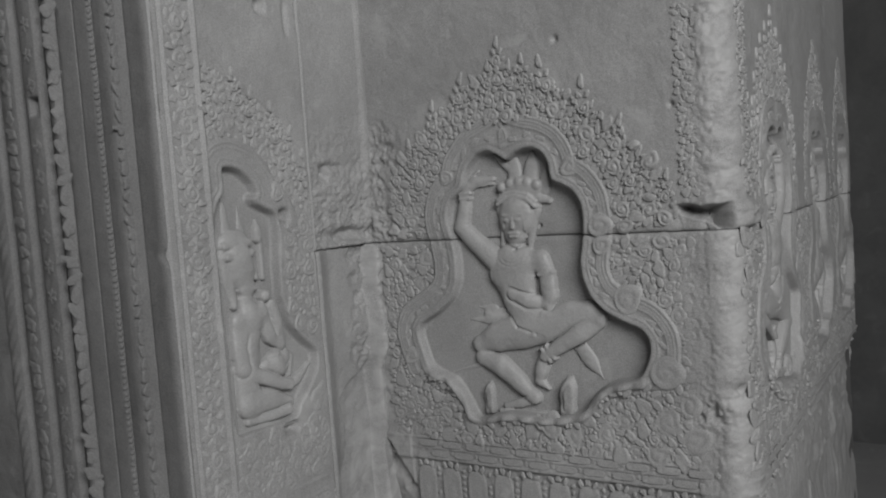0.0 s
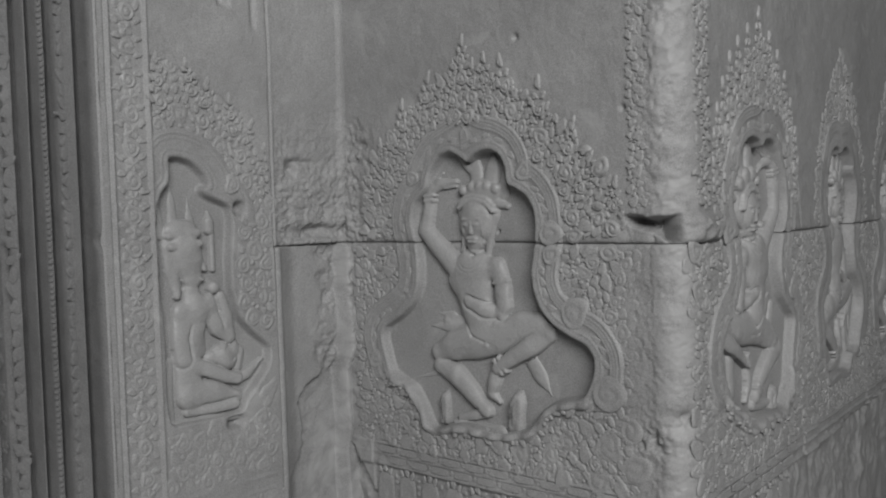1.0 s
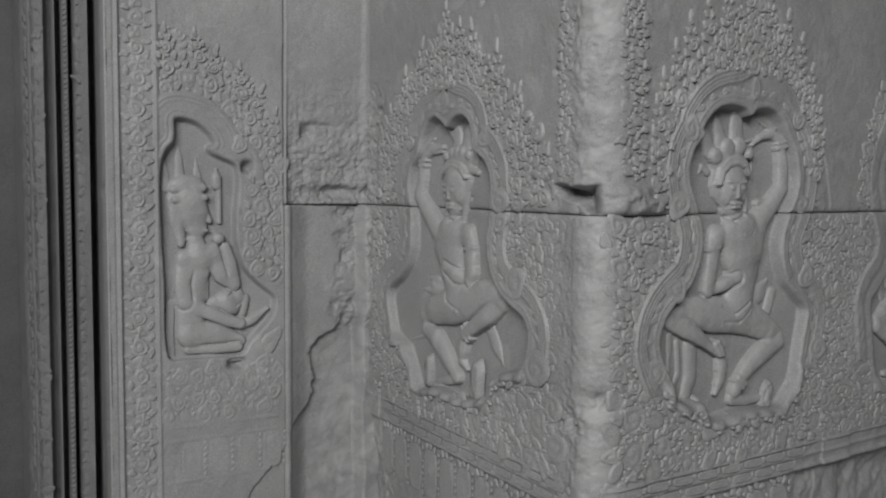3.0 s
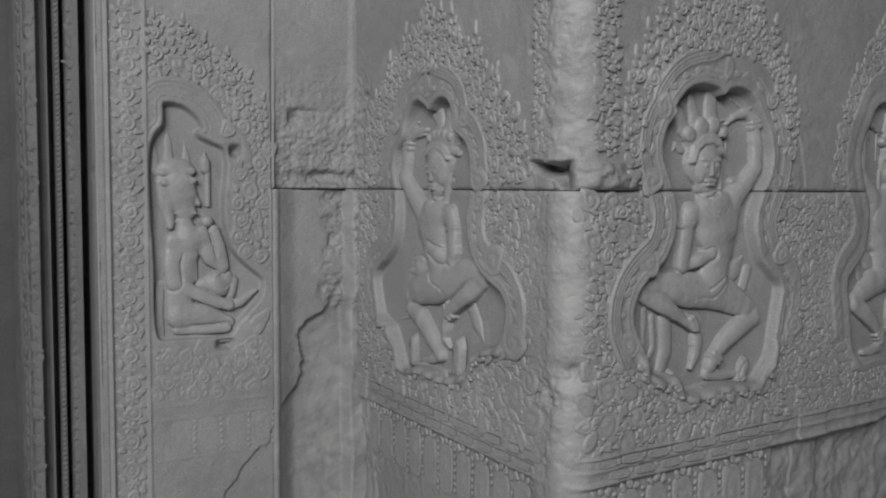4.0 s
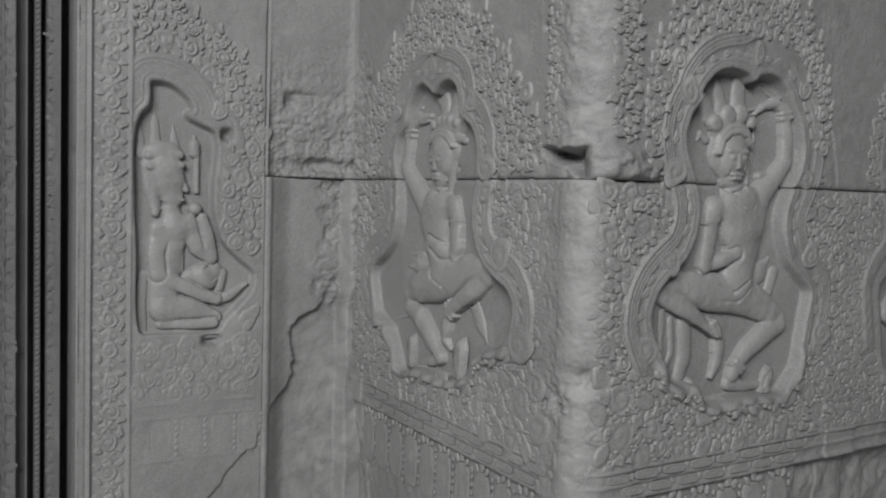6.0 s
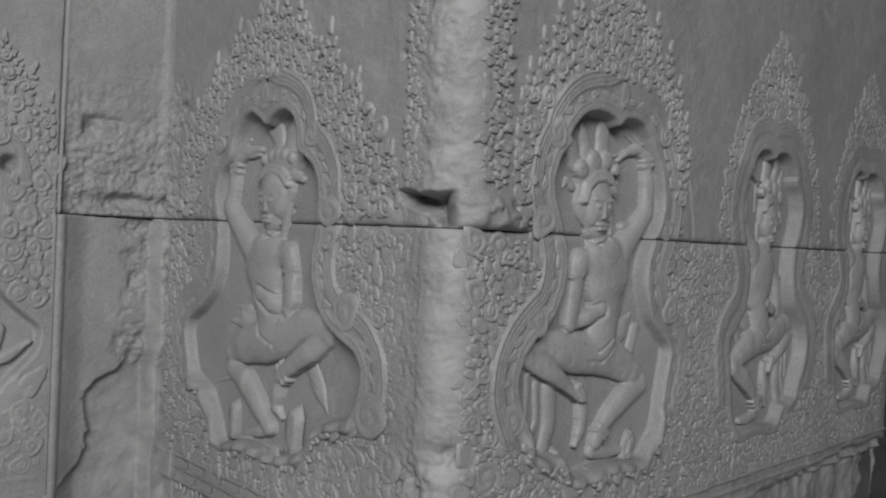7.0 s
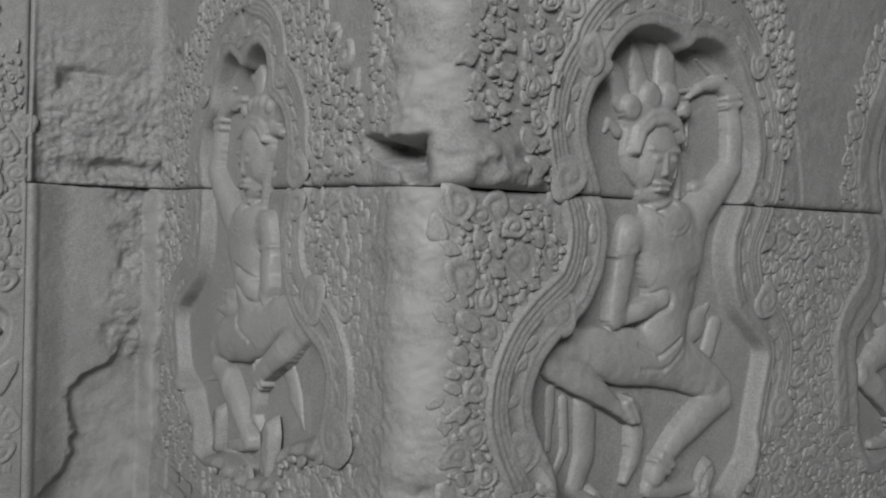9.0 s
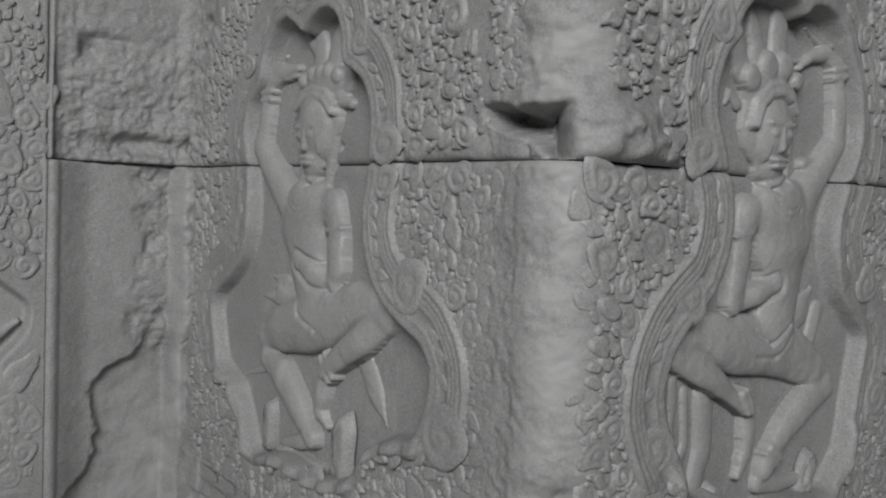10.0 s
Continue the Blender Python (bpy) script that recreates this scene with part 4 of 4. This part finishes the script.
def leaf_mesh(seed):
    rnd = random.Random(seed)
    lobes, lean = (2, 3, 3, 4)[seed % 4], rnd.uniform(-0.3, 0.3)
    ph, flat = rnd.uniform(0, 6), rnd.uniform(0.8, 1.1)

    def outline(a):
        point = 0.55 * math.exp(-((((a + math.pi - lean) % (2 * math.pi)) - math.pi) / 0.55) ** 2)
        return 0.80 + point * (1.0 if seed % 2 else 0.3) + 0.13 * math.cos(lobes * a + ph)

    def height(r, a):
        if r >= 1:
            return -0.3
        vein = math.exp(-(math.sin(a - lean) * r / 0.13) ** 2) * r
        moon = math.exp(-((r - 0.62) / 0.14) ** 2) * max(math.sin(a + ph), 0.0)
        return flat * (1 - 0.30 * r ** 5) - (0.42 * vein if seed % 3 else 0.6 * moon) + 0.10 * math.cos(lobes * a + ph) * r
    return polar_piece("leaf", 6, 16, outline, height, rnd.choice((-1, 1)) * rnd.uniform(0.15, 0.5))


def flower_mesh(petals):
    return polar_piece("flower", 6, petals * 4, lambda a: 0.88 + 0.15 * math.cos(petals * a),
                       lambda r, a: -0.3 if r >= 1 else 0.55 * math.exp(-(r / 0.25) ** 2) + (0.35 + 0.55 * math.sin(math.pi * r)) * (0.65 + 0.35 * math.cos(petals * a)))


def bud_mesh(seed):
    rnd = random.Random(seed)
    a0, b0 = rnd.uniform(0, 6), rnd.uniform(0.08, 0.22)
    return polar_piece("bud", 3, 9, lambda a: 0.95 + b0 * math.sin(2 * a + a0), lambda r, a: -0.3 if r >= 1 else 0.95 - 0.3 * r * r)


def panel_mesh():
    """A raised panel with rounded corners and a border."""
    def outline(a):
        return (abs(math.sin(a)) ** 5 + abs(math.cos(a)) ** 5) ** -0.2
    return polar_piece("panel", 6, 24, outline, lambda r, a: -0.3 if r >= 1 else (1.0 if r > 0.72 else 0.55 + 0.25 * math.exp(-(r / 0.3) ** 2)))


CUT = 0.0036
SCROLLS = [scroll_mesh(k, 1 if k % 2 else -1) for k in range(8)]
LEAVES = [leaf_mesh(k) for k in range(12)]
FLOWERS = [flower_mesh(4), flower_mesh(6)]
BUDS = [bud_mesh(k) for k in range(4)]
PANELS = [panel_mesh()]
GROUPS = {"panel": PANELS, "scroll": SCROLLS, "leaf": LEAVES, "flower": FLOWERS, "bud": BUDS}


class Carver:
    """Sets carved pieces on a face so that they do not overlap; the near ones are parts, the rest one joined mesh."""

    def __init__(self, face, height, parent, material=None):
        self.face, self.height, self.parent, self.material = face, height, parent, material
        self.taken, self.made, self.rest = {}, {}, []
        self.rnd = random.Random(11)

    def free(self, s, z, r, gap):
        i, j = int(s // 0.03), int(z // 0.03)
        for a in range(i - 1, i + 2):
            for b in range(j - 1, j + 2):
                for t, u, q in self.taken.get((a, b), ()):
                    if (t - s) ** 2 + (u - z) ** 2 < ((q + r) * gap) ** 2:
                        return False
        return True

    def put(self, kind, s, z, r, turn, tall=1.0, high=1.0, near=True, pick=None, out=None):
        self.taken.setdefault((int(s // 0.03), int(z // 0.03)), []).append((s, z, r))
        me = pick or self.rnd.choice(GROUPS[kind])
        base = float(self.height(np.array([[s]]), np.array([[z]]))[0, 0]) if out is None else out
        m = self.face.matrix(s, z, base, (r, r * tall, CUT * high), turn)
        if near and self.made.get(kind, 0) < 295:
            self.made[kind] = self.made.get(kind, 0) + 1
            ob = new(kind, me)
            ob.parent = self.parent
            ob.matrix_world = m
            if self.material:
                ob.material_slots[0].link = "OBJECT"
                ob.material_slots[0].material = self.material
        else:
            self.rest.append((me, m))

    def finish(self, name="carving"):
        if not self.rest:
            return
        verts, faces = [], []
        for me, m in self.rest:
            k = len(verts)
            verts += [m @ v.co for v in me.vertices]
            faces += [tuple(k + i for i in p.vertices) for p in me.polygons]
        ob = mesh_object(name, verts, faces, self.material or CARVED, self.parent, "small worn leaves and buds carved in low relief")
        tagged(ob, kind="stuff")


def flame(carver, s, z, ts, tz, r, high=1.0):
    """A flame of the surround: two curls one over the other, flanked by leaves that lean out, and a pointed tip."""
    at = lambda k, side=0.0: (s + (ts - s) * k + side, z + (tz - z) * k)
    lean = math.degrees(math.atan2(s - ts, tz - z))
    carver.put("scroll", s, z, r, lean + 20, 1.0, 1.15 * high)
    carver.put("scroll", *at(0.42), 0.74 * r, lean - 20, 1.0, 1.1 * high)
    for k, out, size in ((0.05, 1.25, 0.50), (0.26, 1.0, 0.46), (0.46, 0.85, 0.40), (0.64, 0.48, 0.38)):
        for hand in (-1, 1):
            p = at(k, hand * out * r)
            if carver.free(*p, size * r, 0.55):
                carver.put("leaf", *p, size * r, lean - hand * 22, 1.35, high)
    carver.put("leaf", *at(0.84), 0.42 * r, lean, 2.1, high, pick=LEAVES[1])


def outward(s, z):
    """The way out from the nearest niche, in degrees from up, turning left."""
    e = 0.004
    f = lambda a, b: float(np.minimum.reduce([n(np.array(a), np.array(b)) for n in NICHES]))
    gx, gz = f(s + e, z) - f(s - e, z), f(s, z + e) - f(s, z - e)
    return math.degrees(math.atan2(-gx, gz + 0.0035))


carver = Carver(PIER, pier_height, pier)
rnd = random.Random(5)
count = 90000
cs = np.array([rnd.uniform(-0.65, 1.30) for _ in range(count)])
cz = np.array([rnd.uniform(0.885, 1.73) for _ in range(count)])
cd = np.minimum.reduce([n(cs, cz) for n in NICHES])
wear = corner_wear(cs, cz)
allowed = (((cz < JOINT - 0.004) & (cs > -0.645)) | ((cz > JOINT + 0.004) & torana(cs, cz + np.where(cs < 0.5, 0.035, 0.0)))) & (cd > np.where(cz < 1.0, 0.012, 0.050))
allowed &= (np.abs(cz - JOINT) > 0.011) & (wear < 0.35 + 0.3 * np.array([rnd.random() for _ in range(count)]))
allowed &= ~((cz > JOINT) & (cz < 1.300) & (cs > -0.10) & (cs < 0.080))
allowed |= (cz > 1.300) & (((cs > -0.058) & (cs < -0.026)) | ((cs > 0.026) & (cs < 0.066)))
allowed &= ~((cz > 1.22) & (cs > 0.45) & (np.abs(np.minimum(np.abs(cs - 0.75), np.abs(cs - 1.165))) > 0.19) & (cz > JOINT))
# scrolls set on the frame itself, where it turns
for s, z, r in ((-0.197, 1.266, 0.019), (-0.196, 1.233, 0.015), (-0.158, 1.145, 0.023), (-0.100, 1.029, 0.026), (-0.102, 0.949, 0.024), (-0.579, 0.950, 0.015),
                (-0.244, 1.363, 0.016), (-0.488, 1.361, 0.013), (-0.564, 1.170, 0.017), (-0.592, 1.037, 0.016), (-0.208, 0.920, 0.018), (-0.635, 1.110, 0.014),
                (0.134, 1.265, 0.019), (0.130, 1.238, 0.016), (0.153, 1.369, 0.017), (0.133, 1.149, 0.020), (0.087, 1.193, 0.019), (0.097, 1.032, 0.019),
                (0.057, 1.135, 0.014), (0.427, 1.151, 0.018), (0.464, 1.034, 0.019), (0.467, 0.974, 0.017), (0.409, 1.264, 0.015),
                (0.394, 1.391, 0.013), (0.454, 1.213, 0.015), (0.060, 0.925, 0.024), (0.250, 0.920, 0.018), (0.340, 0.920, 0.019), (-0.060, 0.920, 0.022)):
    carver.put("scroll", s, z, r, outward(s, z) + rnd.uniform(-40, 40), 1.05, 0.72)
# flames over the first two niches: foot, tip and size of each
for s, z, ts, tz, r in ((-0.388, 1.487, -0.386, 1.555, 0.0125), (-0.346, 1.487, -0.345, 1.550, 0.0125), (-0.368, 1.521, -0.366, 1.592, 0.0125),
                        (-0.266, 1.458, -0.291, 1.553, 0.0145), (-0.209, 1.414, -0.215, 1.511, 0.0145), (-0.168, 1.357, -0.150, 1.441, 0.0140),
                        (-0.157, 1.289, -0.118, 1.392, 0.0130), (-0.087, 1.272, -0.080, 1.350, 0.0120), (-0.456, 1.463, -0.441, 1.542, 0.0140),
                        (-0.508, 1.419, -0.508, 1.502, 0.0135), (-0.546, 1.356, -0.567, 1.438, 0.0135), (-0.308, 1.478, -0.322, 1.560, 0.0120),
                        (0.098, 1.307, 0.080, 1.372, 0.0110), (0.100, 1.340, 0.086, 1.415, 0.0115), (0.112, 1.374, 0.098, 1.452, 0.0120),
                        (0.133, 1.408, 0.120, 1.492, 0.0125), (0.157, 1.450, 0.148, 1.532, 0.0125), (0.193, 1.472, 0.184, 1.560, 0.0125),
                        (0.232, 1.496, 0.226, 1.585, 0.0125), (0.275, 1.512, 0.275, 1.620, 0.0135), (0.318, 1.496, 0.324, 1.585, 0.0125),
                        (0.357, 1.472, 0.366, 1.560, 0.0125), (0.392, 1.446, 0.402, 1.528, 0.0120), (0.416, 1.404, 0.430, 1.484, 0.0120),
                        (0.436, 1.360, 0.452, 1.436, 0.0115), (0.444, 1.310, 0.466, 1.385, 0.0110)):
    flame(carver, s, z, ts, tz, r, 1.15 if s < 0 else 1.0)
# leaves along the frames
for lo, hi, r, gap, kind in ((0.0190, 0.0225, 0.0064, 1.30, "leaf"),):
    picks = np.nonzero((cd > lo) & (cd < hi) & (cz > 0.95) & (cs < 0.5) & (wear < 0.2) & (np.abs(cz - JOINT) > 0.010))[0]
    for i in picks:
        s, z = cs[i], cz[i]
        if carver.free(s, z, r, gap):
            carver.put(kind, s, z, r, outward(s, z) + 90 + rnd.uniform(-12, 12), 1.55, 0.62)
# tiers of scrolls, then leaves, then buds fill the ground
for i in np.nonzero(allowed & (cz < 1.0) & (cs < 0.5))[0]:
    s, z, r = cs[i], cz[i], rnd.uniform(0.014, 0.021)
    if carver.free(s, z, r, 1.02):
        carver.put("scroll" if rnd.random() < 0.6 else "leaf", s, z, r, rnd.uniform(-90, 90), 1.1, rnd.uniform(0.6, 0.9))
for lo, hi, r, gap, kind, tall in ((0.060, 0.066, 0.0140, 1.15, "scroll", 1.0), (0.01, 9, 0.0125, 2.1, "scroll", 1.0), (0.01, 9, 0.0108, 0.84, "leaf", 1.15),
                                   (0.01, 9, 0.0076, 0.80, "leaf", 1.2), (0.01, 9, 0.0052, 0.76, "leaf", 1.25), (0.01, 9, 0.0036, 0.74, "bud", 1.25)):
    for i in np.nonzero(allowed & (cd > lo) & (cd < hi))[0]:
        s, z = cs[i], cz[i]
        size = r * rnd.uniform(0.72, 1.30)
        if carver.free(s, z, size, gap):
            fade = 0.95 - 0.9 * float(wear[i]) - (0.25 if -0.22 < s < 0 and z < JOINT else 0.0)
            if z > 1.30 and abs(s) < 0.075:
                kind_here, size = "leaf", 0.72 * size
            elif kind == "leaf" and size > 0.0085 and rnd.random() < 0.25:
                kind_here = "scroll"
            else:
                kind_here = kind
            carver.put(kind_here, s, z, size, outward(s, z) + rnd.uniform(-35, 35), tall, fade * rnd.uniform(0.75, 1.25) * (0.7 if s > 0.5 else 1.1), near=s < 0.5)
# leaves that stand up at the foot of the niches
for s, z, r, tall, turn in ((-0.281, 0.967, 0.020, 1.9, 0), (-0.436, 0.956, 0.013, 2.5, 4), (-0.512, 0.955, 0.020, 1.7, 40), (-0.190, 0.962, 0.024, 1.3, -40),
                            (-0.335, 0.925, 0.012, 1.3, 0), (-0.380, 0.923, 0.012, 1.3, 0), (0.354, 0.966, 0.012, 2.0, -14), (0.404, 0.962, 0.013, 2.4, -20),
                            (0.200, 0.958, 0.013, 2.0, 18), (0.262, 0.936, 0.012, 1.3, 0), (0.310, 0.936, 0.012, 1.3, 0)):
    carver.put("leaf", s, z, r, turn, tall, 3.0, pick=LEAVES[3], out=-0.015)
# the plinth: two rows of long beads between small flowers, then panels with leafy heads and strings of beads
for low, high, first_s, last_s in ((-0.60, -0.05, -0.585, -0.060), (0.03, 0.44, 0.051, 0.400)):
    weak = 0.6 if low < 0 else 1.0
    s = low + 0.026
    while s < high:
        for row, shift in ((0.8705, 0.0), (0.8520, 0.026)):
            if low + 0.02 < s + shift < high:
                carver.put("panel", s + shift, row, 0.0195, 0, 0.30, 0.75 * weak, out=0.0003)
                carver.put("flower", s + shift + 0.026, row, 0.0058, rnd.uniform(0, 90), 1, 0.75 * weak)
        s += 0.052
    s = first_s
    while s < last_s:
        carver.put("panel", s, 0.782, 0.0200, rnd.uniform(-1.5, 1.5), 2.12, 1.5 * weak, out=-0.0050)
        for dx, dz, r, turn in ((-0.013, 0.0465, 0.0055, 30), (0.0, 0.0510, 0.0065, 0), (0.013, 0.0465, 0.0055, -30)):
            carver.put("leaf", s + dx, 0.782 + dz, r, turn, 1.35, 1.0 * weak, out=-0.0045)
        for k in range(8):
            if rnd.random() > 0.1:
                carver.put("bud", s + 0.0278, 0.742 + 0.0115 * k, 0.0044 * rnd.uniform(0.85, 1.1), rnd.uniform(-20, 20), 1.1, rnd.uniform(0.35, 0.65) * weak, out=-0.0045)
        s += 0.0557
carver.finish()

# pieces on the wall with the seated figure
carver = Carver(SIDE, side_height, side)
z, n = 0.70, 0
while z < 1.72:
    carver.put("flower" if n % 2 else "scroll", -0.437 + rnd.uniform(-0.003, 0.003), z, 0.0150 * rnd.uniform(0.85, 1.1), rnd.uniform(0, 90), 1, rnd.uniform(0.75, 1.15))
    for dx in (-0.017, 0.017):
        carver.put("leaf", -0.437 + dx, z + 0.0125 + rnd.uniform(-0.002, 0.002), 0.0075, (60 if dx < 0 else -60) + rnd.uniform(-30, 30), 1.25, rnd.uniform(0.8, 1.2))
    z, n = z + 0.0255, n + 1
count = 16000
cs = np.array([rnd.uniform(-0.40, -0.165) for _ in range(count)])
cz = np.array([rnd.uniform(0.86, 1.56) for _ in range(count)])
cd = niche_seated(cs, cz)
roof = 1.555 - 0.11 * np.clip((cs + 0.385) / 0.2, 0, 1) ** 1.2 - 0.10 * np.clip((cs + 0.235) / 0.06, 0, 1)
allowed = (cd > 0.046) & (cs > -0.398) & (cz < roof) & (cz > 1.02) & (cs < -0.182)
allowed |= (cd > 0.014) & (cs > -0.262) & (cs < -0.188) & (cz > 1.11) & (cz < 1.30)
allowed |= (cd > 0.012) & (cz < 0.962) & (cz > 0.875) & (cs < -0.19) & (cs > -0.395) & (np.hypot(cs + 0.268, cz - 0.962) > 0.03)
for s, z, ts, tz, r in ((-0.386, 1.486, -0.392, 1.566, 0.0135), (-0.330, 1.508, -0.341, 1.556, 0.0110), (-0.311, 1.461, -0.300, 1.530, 0.0140),
                        (-0.253, 1.449, -0.261, 1.506, 0.0120), (-0.240, 1.406, -0.215, 1.468, 0.0130), (-0.200, 1.344, -0.191, 1.434, 0.0105)):
    flame(carver, s, z, ts, tz, r, 1.25)
for s, z, r in ((-0.261, 1.357, 0.0145), (-0.221, 1.247, 0.0180), (-0.374, 0.902, 0.0140), (-0.310, 0.906, 0.0120), (-0.200, 0.905, 0.0150), (-0.208, 1.200, 0.0110)):
    carver.put("scroll", s, z, r, rnd.uniform(-40, 40), 1.05, 0.8)
for r, gap, kind, tall in ((0.0150, 0.98, "scroll", 1.0), (0.0110, 0.98, "leaf", 1.15), (0.0075, 0.90, "leaf", 1.2), (0.0050, 0.86, "bud", 1.2)):
    for i in np.nonzero(allowed)[0]:
        if carver.free(cs[i], cz[i], r, gap):
            carver.put(kind, cs[i], cz[i], r * rnd.uniform(0.85, 1.1), rnd.uniform(-50, 30), tall, rnd.uniform(0.7, 1.2) if cz[i] > 1 else 0.5)
carver.put("leaf", -0.203, 1.000, 0.020, -40, 1.6, 1.8, pick=LEAVES[2])
for s in (-0.352, -0.302, -0.250, -0.202):
    carver.put("panel", s, 0.797, 0.0180, 0, 1.9, 0.5)
    for k in range(6):
        carver.put("bud", s + 0.0250, 0.768 + 0.0115 * k, 0.0044, 0, 1.1, 0.45)
carver.finish()

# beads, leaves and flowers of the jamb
# these pieces share the jamb's painted-in shade
carver = Carver(JAMB, jamb_height, jamb, JAMB_SHADE)
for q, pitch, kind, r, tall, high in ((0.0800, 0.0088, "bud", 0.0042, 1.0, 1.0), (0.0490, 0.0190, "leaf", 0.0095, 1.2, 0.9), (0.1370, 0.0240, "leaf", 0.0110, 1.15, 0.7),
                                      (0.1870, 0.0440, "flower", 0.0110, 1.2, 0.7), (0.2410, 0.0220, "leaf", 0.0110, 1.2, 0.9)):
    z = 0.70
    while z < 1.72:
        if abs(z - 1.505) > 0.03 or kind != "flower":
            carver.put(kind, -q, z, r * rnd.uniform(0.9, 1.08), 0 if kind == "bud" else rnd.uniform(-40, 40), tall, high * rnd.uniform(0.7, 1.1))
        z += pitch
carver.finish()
